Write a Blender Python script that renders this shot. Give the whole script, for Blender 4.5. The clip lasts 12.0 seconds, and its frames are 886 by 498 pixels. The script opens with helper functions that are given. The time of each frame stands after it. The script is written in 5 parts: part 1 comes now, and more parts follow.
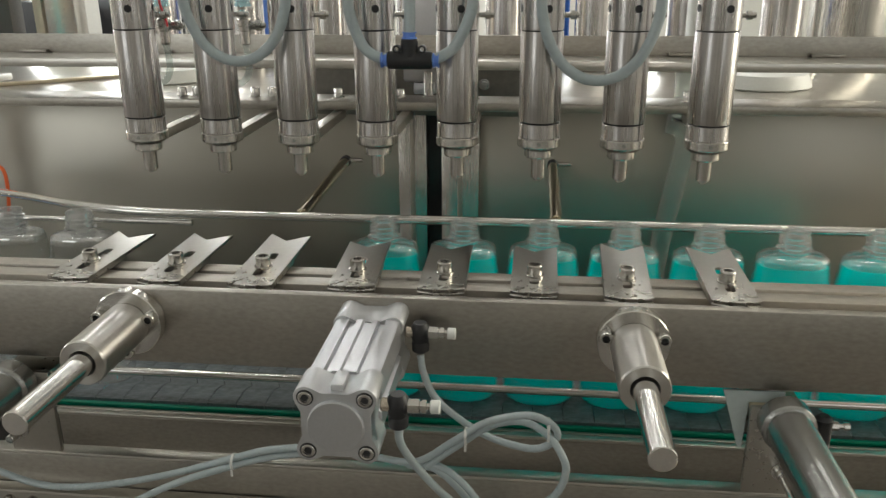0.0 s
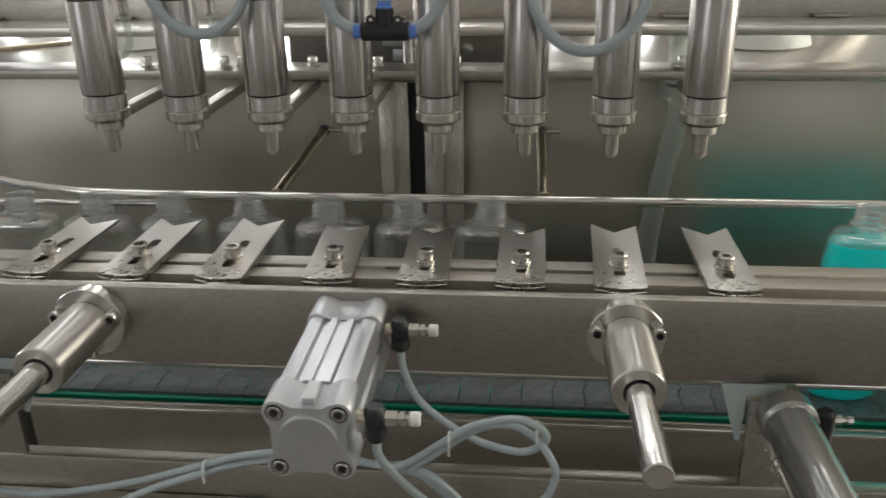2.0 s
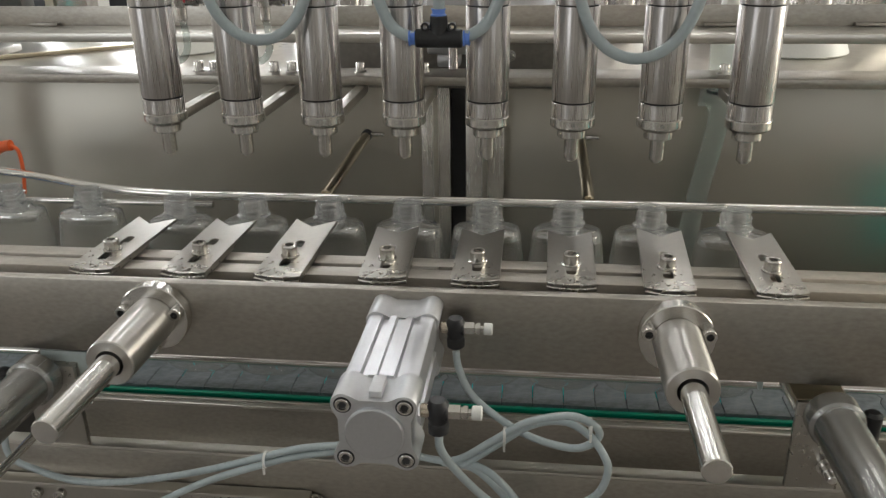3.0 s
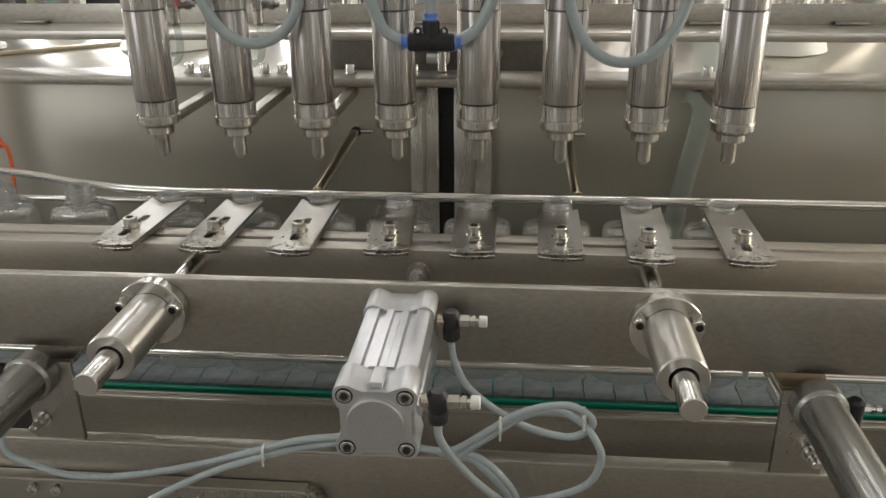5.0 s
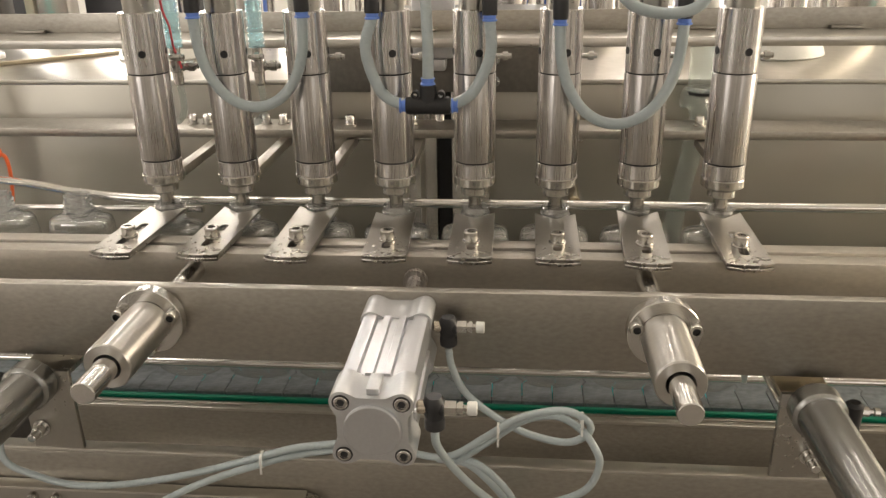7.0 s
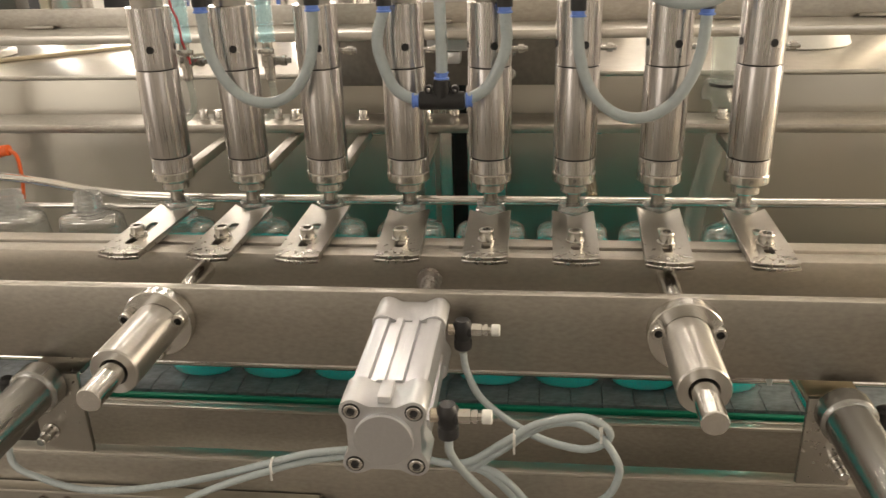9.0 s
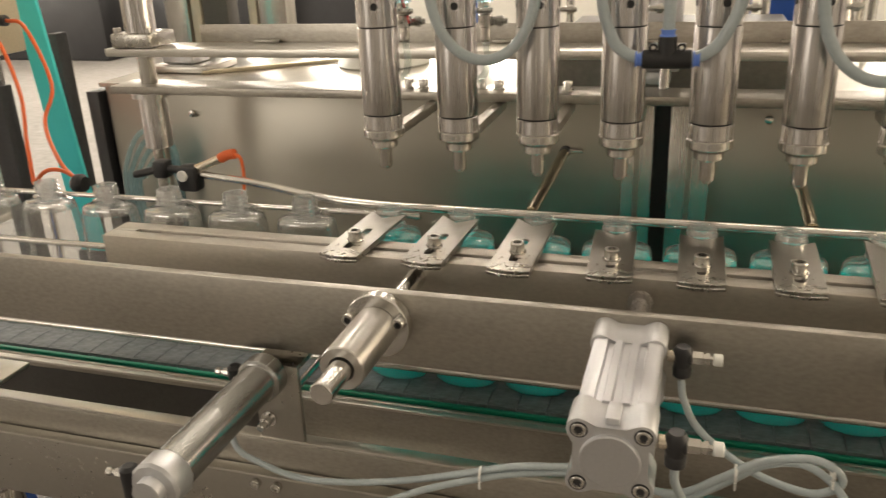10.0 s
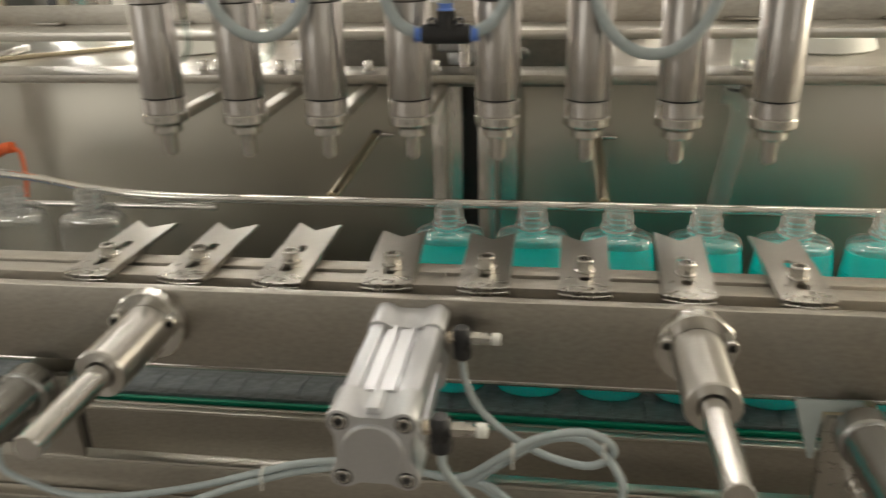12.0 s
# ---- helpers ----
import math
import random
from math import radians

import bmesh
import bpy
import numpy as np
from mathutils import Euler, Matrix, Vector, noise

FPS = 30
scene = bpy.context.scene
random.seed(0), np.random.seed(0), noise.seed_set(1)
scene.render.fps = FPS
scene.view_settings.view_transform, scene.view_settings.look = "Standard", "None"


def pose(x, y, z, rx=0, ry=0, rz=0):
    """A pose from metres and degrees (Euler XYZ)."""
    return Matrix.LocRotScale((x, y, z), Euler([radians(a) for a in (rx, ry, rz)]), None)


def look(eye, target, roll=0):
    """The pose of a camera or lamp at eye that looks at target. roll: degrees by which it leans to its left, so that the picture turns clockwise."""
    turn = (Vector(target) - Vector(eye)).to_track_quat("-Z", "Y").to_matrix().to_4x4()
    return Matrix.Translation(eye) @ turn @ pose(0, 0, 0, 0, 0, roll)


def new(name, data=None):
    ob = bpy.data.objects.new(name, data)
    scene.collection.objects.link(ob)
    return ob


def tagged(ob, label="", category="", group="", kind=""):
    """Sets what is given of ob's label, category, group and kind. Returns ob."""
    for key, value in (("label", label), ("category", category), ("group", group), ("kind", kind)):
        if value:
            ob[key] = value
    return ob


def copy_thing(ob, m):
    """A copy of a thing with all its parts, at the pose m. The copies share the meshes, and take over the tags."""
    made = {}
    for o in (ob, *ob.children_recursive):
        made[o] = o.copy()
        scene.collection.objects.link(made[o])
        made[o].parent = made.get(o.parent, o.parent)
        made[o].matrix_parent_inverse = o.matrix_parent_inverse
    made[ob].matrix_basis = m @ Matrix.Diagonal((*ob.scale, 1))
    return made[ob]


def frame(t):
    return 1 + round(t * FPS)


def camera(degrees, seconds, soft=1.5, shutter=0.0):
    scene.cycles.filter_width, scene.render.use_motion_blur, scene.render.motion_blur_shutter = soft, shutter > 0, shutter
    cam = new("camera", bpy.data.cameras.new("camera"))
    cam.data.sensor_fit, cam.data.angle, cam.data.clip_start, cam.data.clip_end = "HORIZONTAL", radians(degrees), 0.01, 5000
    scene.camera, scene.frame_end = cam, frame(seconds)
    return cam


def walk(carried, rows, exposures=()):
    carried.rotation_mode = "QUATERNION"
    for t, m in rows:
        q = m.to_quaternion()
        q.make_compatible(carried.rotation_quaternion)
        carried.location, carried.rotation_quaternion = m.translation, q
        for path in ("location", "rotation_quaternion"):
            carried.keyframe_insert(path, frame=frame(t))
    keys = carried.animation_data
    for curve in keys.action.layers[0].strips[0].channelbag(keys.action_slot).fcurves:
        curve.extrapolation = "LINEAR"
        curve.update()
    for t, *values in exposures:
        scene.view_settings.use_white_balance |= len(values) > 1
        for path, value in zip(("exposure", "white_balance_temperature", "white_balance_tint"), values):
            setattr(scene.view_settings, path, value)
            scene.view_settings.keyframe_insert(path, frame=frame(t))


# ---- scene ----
cam = camera(56.5, 12.0, 1.35, 0.35)
PATH = [
    (0, (0.143, -0.708, 0.335), (-0.061, 1.169, -0.326), -0.3),
    (0.2, (0.128, -0.699, 0.334), (-0.074, 1.174, -0.337), 0.0),
    (0.5, (0.102, -0.667, 0.327), (0.042, 1.197, -0.396), 0.9),
    (0.6, (0.113, -0.647, 0.313), (0.186, 1.218, -0.405), 1.1),
    (0.7, (0.123, -0.641, 0.328), (0.304, 1.205, -0.421), 2.7),
    (0.8, (0.134, -0.633, 0.326), (0.365, 1.208, -0.421), 2.8),
    (1, (0.152, -0.622, 0.328), (0.378, 1.216, -0.426), 1.8),
    (1.2, (0.172, -0.611, 0.336), (0.353, 1.231, -0.423), 1.2),
    (1.5, (0.175, -0.616, 0.345), (0.209, 1.233, -0.417), 0.1),
    (1.7, (0.169, -0.63, 0.354), (0.094, 1.214, -0.419), -1.0),
    (2, (0.147, -0.646, 0.353), (-0.033, 1.188, -0.425), -1.0),
    (2.5, (0.124, -0.66, 0.358), (-0.102, 1.17, -0.416), -0.9),
    (3, (0.115, -0.671, 0.358), (-0.107, 1.164, -0.407), -0.9),
    (4.8, (0.103, -0.687, 0.362), (-0.064, 1.151, -0.409), -0.5),
    (5, (0.102, -0.687, 0.361), (-0.07, 1.151, -0.41), -0.6),
    (5.5, (0.099, -0.689, 0.36), (-0.076, 1.152, -0.403), -0.7),
    (6, (0.103, -0.688, 0.36), (-0.073, 1.153, -0.401), -0.8),
    (6.5, (0.106, -0.687, 0.359), (-0.072, 1.153, -0.404), -1.0),
    (7, (0.107, -0.687, 0.361), (-0.07, 1.156, -0.396), -1.1),
    (7.2, (0.108, -0.687, 0.365), (-0.071, 1.16, -0.382), -1.3),
    (8.8, (0.111, -0.662, 0.358), (-0.088, 1.172, -0.414), -1.7),
    (9, (0.108, -0.662, 0.361), (-0.111, 1.167, -0.417), -1.8),
    (9.5, (0.079, -0.67, 0.361), (-0.295, 1.14, -0.402), -2.1),
    (9.7, (0.061, -0.675, 0.363), (-0.394, 1.122, -0.387), -2.2),
    (10, (0.045, -0.68, 0.367), (-0.527, 1.091, -0.365), -2.4),
    (10.5, (0.029, -0.672, 0.368), (-0.628, 1.073, -0.355), -2.4),
    (10.7, (0.02, -0.668, 0.367), (-0.651, 1.073, -0.353), -2.1),
    (11, (0.013, -0.67, 0.375), (-0.67, 1.059, -0.363), -2.6),
    (11.2, (0.015, -0.669, 0.369), (-0.643, 1.07, -0.369), -2.2),
    (11.5, (0.038, -0.658, 0.362), (-0.518, 1.107, -0.397), -2.2),
    (11.7, (0.07, -0.647, 0.36), (-0.383, 1.142, -0.41), -2.2),
    (12, (0.123, -0.634, 0.348), (-0.147, 1.195, -0.415), -1.5),
]
EXPOSURES = [(0, -0.16, 6080, 5), (1.2, -0.33, 5980, 8), (2.5, -0.1, 5930, 8), (5.0, -0.06, 6130, 8), (5.5, 0.17, 6080, 8), (6.2, 0.34, 6330, 11), (7.2, 0.29, 6930, 12), (9.3, 0.37, 7230, 13), (10.0, 0.17, 7330, 12), (10.6, -0.13, 6580, 11), (11.3, -0.22, 6080, 9), (12, -0.01, 6680, 7)]
walk(cam, [(t, look(eye, target, roll)) for t, eye, target, roll in PATH], EXPOSURES)

# ---- light ----
world = bpy.data.worlds.new("sky")
scene.world = world
world.use_nodes = True
wn = world.node_tree
sky = wn.nodes.new("ShaderNodeTexSky")
sky.sky_type, sky.sun_disc, sky.sun_elevation, sky.sun_rotation = "NISHITA", False, radians(40), radians(200)
wn.nodes["Background"].inputs["Strength"].default_value = 0.10
wn.links.new(sky.outputs["Color"], wn.nodes["Background"].inputs["Color"])


def area(name, m, sx, sy, watts, colour):
    d = bpy.data.lights.new(name, "AREA")
    d.shape, d.size, d.size_y, d.energy, d.color = "RECTANGLE", sx, sy, watts, colour
    ob = new(name, d)
    ob.matrix_world = m
    return ob


DAY = (1.0, 0.97, 0.92)
WARM = (1.0, 0.87, 0.66)
WINDOWS = (-6.55, -3.7, 1.2)
# Added glowing openings behind the camera, there for the reflections in the metal.
FILL_WINDOWS = (-3.7, 3.1)
for wx, watts in zip(WINDOWS, (270, 280, 70)):
    area("window_light", look((wx, 9.75, 1.85), (wx, 0, 1.0)), 2.8, 3.0, watts, DAY)
area("window_light", look((4.95, 1.2, 1.4), (0, 1.0, 0.6)), 2.6, 2.0, 150, WARM)
# Fill light from the added front openings.
for wx, watts in zip(FILL_WINDOWS, (22, 3)):
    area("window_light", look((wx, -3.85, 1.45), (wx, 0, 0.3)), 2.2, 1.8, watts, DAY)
# Fill added from the west to lift the left side.
area("window_light", look((-10.2, 3.5, 1.6), (0, 0.5, 0.3)), 4.0, 2.6, 580, DAY)
# Lamps added out of view to put highlights on plates and top faces.
ADDED_LAMPS = [(-1.8, 0.9), (0.9, 0.9), (-3.0, 4.6), (-0.9, 4.6), (1.4, 4.6), (-3.0, 6.1), (-0.9, 6.1), (1.4, 6.1)]
for lx, ly in ADDED_LAMPS:
    area("added_top_light", look((lx, ly, 3.50), (lx, ly, 0)), 1.5, 0.3, (20 if lx < 0 else 11) if ly < 2 else 40 if lx < 1 else 22, (1.0, 0.95, 0.88))


# ---- materials ----
def shader(name):
    m = bpy.data.materials.new(name)
    m.use_nodes = True
    return m, m.node_tree, m.node_tree.nodes["Principled BSDF"]


def material(name, colour, rough=0.5, metal=0.0, grain=(40, 40, 40), spread=0.15, bump=0.0, wear=4.0, coat=0.0, turned=""):
    """Grain and stains at two scales, in the thing's own space; turned: the axis of a lathe finish."""
    m, tree, b = shader(name)
    n, link = tree.nodes, tree.links
    tc = n.new("ShaderNodeTexCoord")
    mp = n.new("ShaderNodeMapping")
    mp.inputs["Scale"].default_value = grain
    link.new(tc.outputs["Object"], mp.inputs["Vector"])
    fine, broad = n.new("ShaderNodeTexNoise"), n.new("ShaderNodeTexNoise")
    fine.inputs["Scale"].default_value, fine.inputs["Detail"].default_value = 6.0, 4.0
    broad.inputs["Scale"].default_value, broad.inputs["Detail"].default_value = wear, 3.0
    link.new(mp.outputs["Vector"], fine.inputs["Vector"])
    link.new(tc.outputs["Object"], broad.inputs["Vector"])
    add = n.new("ShaderNodeMath")
    add.operation = "ADD"
    link.new(fine.outputs["Fac"], add.inputs[0])
    link.new(broad.outputs["Fac"], add.inputs[1])
    rng = n.new("ShaderNodeMapRange")
    rng.clamp = False
    rng.inputs["From Min"].default_value, rng.inputs["From Max"].default_value = 0.55, 1.45
    rng.inputs["To Min"].default_value, rng.inputs["To Max"].default_value = 1 - spread, 1 + spread
    link.new(add.outputs[0], rng.inputs["Value"])
    mul = n.new("ShaderNodeVectorMath")
    mul.operation = "MULTIPLY"
    mul.inputs[0].default_value = colour[:3]
    link.new(rng.outputs["Result"], mul.inputs[1])
    link.new(mul.outputs["Vector"], b.inputs["Base Color"])
    rr = n.new("ShaderNodeMapRange")
    rr.clamp = False
    rr.inputs["From Min"].default_value, rr.inputs["From Max"].default_value = 0.55, 1.45
    rr.inputs["To Min"].default_value, rr.inputs["To Max"].default_value = rough * (1 + spread), rough * (1 - spread)
    link.new(add.outputs[0], rr.inputs["Value"])
    link.new(rr.outputs["Result"], b.inputs["Roughness"])
    b.inputs["Metallic"].default_value = metal
    b.inputs["Coat Weight"].default_value = coat
    if turned:
        tn = n.new("ShaderNodeTangent")
        tn.direction_type, tn.axis = "RADIAL", turned
        b.inputs["Anisotropic"].default_value, b.inputs["Anisotropic Rotation"].default_value = 0.85, 0.25
        link.new(tn.outputs["Tangent"], b.inputs["Tangent"])
    if bump:
        bp = n.new("ShaderNodeBump")
        bp.inputs["Strength"].default_value, bp.inputs["Distance"].default_value = bump, 0.0005
        link.new(fine.outputs["Fac"], bp.inputs["Height"])
        link.new(bp.outputs["Normal"], b.inputs["Normal"])
    return m


def clear(name, tint, gloss, edge=0.6, haze=0.06, base=0.045):
    """Thin clear plastic: lets light through and mirrors more at a glancing angle."""
    m = bpy.data.materials.new(name)
    m.use_nodes = True
    tree = m.node_tree
    n, link = tree.nodes, tree.links
    n.remove(n["Principled BSDF"])
    tr, gl, mix, fr = (n.new("ShaderNode" + k) for k in ("BsdfTransparent", "BsdfGlossy", "MixShader", "LayerWeight"))
    tr.inputs["Color"].default_value = (*tint, 1)
    gl.inputs["Roughness"].default_value, fr.inputs["Blend"].default_value = gloss, 0.5
    pw, ma = n.new("ShaderNodeMath"), n.new("ShaderNodeMath")
    pw.operation, ma.operation, ma.use_clamp = "POWER", "MULTIPLY_ADD", True
    pw.inputs[1].default_value, ma.inputs[1].default_value, ma.inputs[2].default_value = 2.6, edge, base
    link.new(fr.outputs["Facing"], pw.inputs[0])
    link.new(pw.outputs[0], ma.inputs[0])
    ns, bp = n.new("ShaderNodeTexNoise"), n.new("ShaderNodeBump")
    ns.inputs["Scale"].default_value = 60
    bp.inputs["Strength"].default_value, bp.inputs["Distance"].default_value = 0.25, 0.002
    link.new(ns.outputs["Fac"], bp.inputs["Height"])
    link.new(bp.outputs["Normal"], gl.inputs["Normal"])
    link.new(ma.outputs[0], mix.inputs[0])
    link.new(tr.outputs[0], mix.inputs[1])
    link.new(gl.outputs[0], mix.inputs[2])
    hz, hm = n.new("ShaderNodeBsdfTranslucent"), n.new("ShaderNodeMixShader")
    df, dm = n.new("ShaderNodeBsdfDiffuse"), n.new("ShaderNodeMixShader")
    dm.inputs[0].default_value, hm.inputs[0].default_value = 0.5, haze
    link.new(hz.outputs[0], dm.inputs[1])
    link.new(df.outputs[0], dm.inputs[2])
    link.new(mix.outputs[0], hm.inputs[1])
    link.new(dm.outputs[0], hm.inputs[2])
    link.new(hm.outputs[0], n["Material Output"].inputs["Surface"])
    return m


def moulded(name, tint, ior, shine=0.2, milk=0.1):
    """Thick moulded plastic that bends what is seen through it."""
    m = bpy.data.materials.new(name)
    m.use_nodes = True
    n, link = m.node_tree.nodes, m.node_tree.links
    n.remove(n["Principled BSDF"])
    gl, gs, df, a, b = (n.new("ShaderNode" + k) for k in ("BsdfGlass", "BsdfGlossy", "BsdfTranslucent", "MixShader", "MixShader"))
    dd, c = n.new("ShaderNodeBsdfDiffuse"), n.new("ShaderNodeMixShader")
    c.inputs[0].default_value = 0.5
    link.new(df.outputs[0], c.inputs[1])
    link.new(dd.outputs[0], c.inputs[2])
    gl.inputs["Color"].default_value = (*tint, 1)
    gl.inputs["Roughness"].default_value, gl.inputs["IOR"].default_value, gs.inputs["Roughness"].default_value = 0.04, ior, 0.08
    a.inputs[0].default_value, b.inputs[0].default_value = shine, milk
    link.new(gl.outputs[0], a.inputs[1])
    link.new(gs.outputs[0], a.inputs[2])
    link.new(a.outputs[0], b.inputs[1])
    link.new(c.outputs[0], b.inputs[2])
    link.new(b.outputs[0], n["Material Output"].inputs["Surface"])
    return m


STEEL = material("brushed_steel", (0.40, 0.375, 0.335), 0.37, 1.0, (22, 45, 45), 0.20, 0.06, 6.0)
# Lighter steel: puts the bright reflection of upward faces into the colour.
TOP = material("lit_top_steel", (0.60, 0.575, 0.53), 0.30, 1.0, (10, 10, 10), 0.10, 0.0, 3.0)
STEEL_V = material("upright_brushed_steel", (0.50, 0.475, 0.44), 0.26, 1.0, (60, 60, 2), 0.12, 0.1)
PANEL = material("cabinet_steel", (0.35, 0.33, 0.29), 0.31, 1.0, (0.6, 0.6, 0.6), 0.07, 0.0, 1.5)
POLISH = material("polished_steel", (0.60, 0.57, 0.555), 0.27, 1.0, (85, 85, 0.25), 0.30, 0.0, 9.0, 0.0, "Z")
BAR_STEEL = material("sanded_bar_steel", (0.45, 0.42, 0.375), 0.46, 1.0, (22, 45, 45), 0.12, 0.06)
SATIN = material("satin_steel", (0.47, 0.45, 0.42), 0.25, 1.0, (60, 60, 60), 0.14, 0.1)
SLEEVE = material("turned_sleeve_steel", (0.58, 0.56, 0.53), 0.34, 1.0, (2, 60, 2), 0.07, 0.0, 4.0, 0.0, "Y")
ROD = material("ground_rod_steel", (0.72, 0.70, 0.67), 0.18, 1.0, (60, 4, 60), 0.08, 0.0)
BOLT = material("bolt_steel", (0.62, 0.60, 0.57), 0.22, 1.0, (18, 18, 18), 0.08)
PLATE = material("satin_plate_steel", (0.43, 0.41, 0.375), 0.28, 1.0, (30, 30, 30), 0.06, 0.0)
BLADE = material("pale_blade_steel", (0.74, 0.73, 0.70), 0.48, 0.55, (20, 20, 20), 0.10)
ALU = material("anodised_aluminium", (0.62, 0.625, 0.65), 0.36, 0.9, (60, 3, 60), 0.06, 0.06)
ALU_CAST = material("cast_aluminium", (0.63, 0.635, 0.655), 0.40, 0.85, (50, 50, 50), 0.06, 0.2)
TUBE = material("cylinder_tube_steel", (0.42, 0.42, 0.41), 0.26, 1.0, (40, 3, 40), 0.10, 0.0, 4.0, 0.0, "Y")
BLACK = material("black_plastic", (0.018, 0.018, 0.02), 0.45, 0.0, (60, 60, 60), 0.25)
BLACK_STEEL = material("black_painted_steel", (0.02, 0.02, 0.022), 0.5, 0.0, (30, 30, 30), 0.3)
# Dark grey paint; on the conveyor's inner wall it stands in for shade.
DARK_STEEL = material("dark_grey_paint_and_shade", (0.09, 0.085, 0.08), 0.42, 0.0, (30, 30, 30), 0.2)
PALE_PLATE = material("pale_grey_plastic", (0.46, 0.52, 0.52), 0.35, 0.0, (30, 30, 30), 0.08)
DULL_STEEL = material("dull_mount_steel", (0.20, 0.185, 0.165), 0.5, 0.6, (20, 20, 20), 0.2)
BLUE = material("blue_plastic", (0.14, 0.27, 0.74), 0.4, 0.0, (60, 60, 60), 0.1)
WHITE = material("white_plastic", (0.75, 0.75, 0.72), 0.45, 0.0, (60, 60, 60), 0.06)
# Yellow tint paints the warm reflection on the polished support rods.
GLINT_STEEL = material("warm_glint_rod_steel", (0.82, 0.74, 0.58), 0.16, 1.0, (30, 4, 30), 0.08)
BRASS = material("nickel_brass", (0.62, 0.55, 0.46), 0.25, 1.0, (60, 60, 60), 0.12)
HOSE = material("grey_blue_hose", (0.42, 0.48, 0.50), 0.28, 0.0, (30, 30, 30), 0.08, 0.0, 8.0, 0.3)
GREEN = material("green_wear_strip", (0.0, 0.20, 0.12), 0.35, 0.0, (3, 40, 40), 0.2)
BELT = material("grey_belt_plastic", (0.165, 0.185, 0.20), 0.42, 0.0, (18, 30, 30), 0.50, 0.25, 22.0)
ORANGE = material("orange_cable", (0.75, 0.13, 0.03), 0.45, 0.0, (40, 40, 40), 0.12)
RED = material("red_wire", (0.55, 0.02, 0.03), 0.4, 0.0, (40, 40, 40), 0.12)
TEAL_STRAP = material("teal_strap", (0.03, 0.62, 0.64), 0.5, 0.0, (30, 30, 90), 0.1, 0.2)
CREAM = material("warm_sheet_steel", (0.62, 0.54, 0.40), 0.38, 0.9, (3, 40, 40), 0.12, 0.1, 3.0)
FLOOR = material("worn_concrete", (0.20, 0.185, 0.17), 0.72, 0.0, (3, 3, 3), 0.22, 0.1, 1.2)
WALL = material("painted_wall", (0.70, 0.68, 0.63), 0.8, 0.0, (5, 5, 5), 0.06, 0.1, 0.8)
DARK_WALL = material("grey_wall", (0.30, 0.29, 0.27), 0.8, 0.0, (5, 5, 5), 0.10, 0.1, 0.8)
CEIL = material("ceiling_paint", (0.62, 0.61, 0.58), 0.85, 0.0, (4, 4, 4), 0.06, 0.1, 0.6)
BUCKET = material("grey_green_bucket_plastic", (0.20, 0.26, 0.24), 0.4, 0.0, (20, 20, 20), 0.1)
BLUE_CRATE = material("blue_crate_plastic", (0.01, 0.09, 0.42), 0.45, 0.0, (20, 20, 20), 0.15)
BEIGE = material("beige_machine_paint", (0.55, 0.50, 0.40), 0.5, 0.0, (10, 10, 10), 0.1)
CREAM_TOP = material("cream_laminate", (0.72, 0.66, 0.52), 0.4, 0.0, (4, 4, 4), 0.06)
CARTON = material("white_carton", (0.72, 0.72, 0.70), 0.7, 0.0, (20, 20, 20), 0.06)
PET = clear("clear_bottle_plastic", (0.985, 0.99, 0.988), 0.04, 1.0, 0.025, 0.15)
PET_SHOULDER = moulded("clear_shoulder_plastic", (0.985, 0.99, 0.99), 1.20, 0.32, 0.05)
PET_NECK = moulded("clear_neck_plastic", (0.985, 0.99, 0.99), 1.32, 0.32, 0.10)
TUBING = clear("clear_tubing", (0.66, 0.88, 0.93), 0.10, 0.7, 0.20)
MILKY_HOSE = clear("milky_flexible_hose", (0.80, 0.86, 0.84), 0.16, 0.9, 0.13, 0.07)
PALE_HOSE = clear("pale_flexible_hose", (0.80, 0.84, 0.82), 0.12, 0.7, 0.09)

LIQUID, lt, lb = shader("teal_soap")
lb.inputs["Base Color"].default_value = (0.01, 0.96, 0.95, 1)
lb.inputs["Roughness"].default_value = 0.12
ltr, lmx = lt.nodes.new("ShaderNodeBsdfTranslucent"), lt.nodes.new("ShaderNodeMixShader")
ltr.inputs["Color"].default_value = (0.01, 0.98, 0.98, 1)
lns, lrm = lt.nodes.new("ShaderNodeTexNoise"), lt.nodes.new("ShaderNodeMapRange")
lns.inputs["Scale"].default_value = 14
lrm.inputs["To Min"].default_value, lrm.inputs["To Max"].default_value = 0.58, 0.74
lt.links.new(lns.outputs["Fac"], lrm.inputs["Value"])
lt.links.new(lrm.outputs["Result"], lmx.inputs[0])
lt.links.new(lb.outputs[0], lmx.inputs[1])
lt.links.new(ltr.outputs[0], lmx.inputs[2])
lt.links.new(lmx.outputs[0], lt.nodes["Material Output"].inputs["Surface"])

GLOW, _, gb = shader("daylight_pane")
gb.inputs["Base Color"].default_value = (0.8, 0.8, 0.8, 1)
gb.inputs["Emission Color"].default_value = (1.0, 0.98, 0.94, 1)
gb.inputs["Emission Strength"].default_value = 1.6
# Dim glow for the panes added in the front wall.
FRONT_GLOW, _, hb = shader("added_front_glow")
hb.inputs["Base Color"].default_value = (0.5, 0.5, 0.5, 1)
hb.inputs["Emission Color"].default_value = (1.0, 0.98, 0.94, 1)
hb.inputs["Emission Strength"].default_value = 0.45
SCREEN, _, sb = shader("screen_glass")
sb.inputs["Base Color"].default_value = (0.10, 0.14, 0.18, 1)
sb.inputs["Roughness"].default_value = 0.1


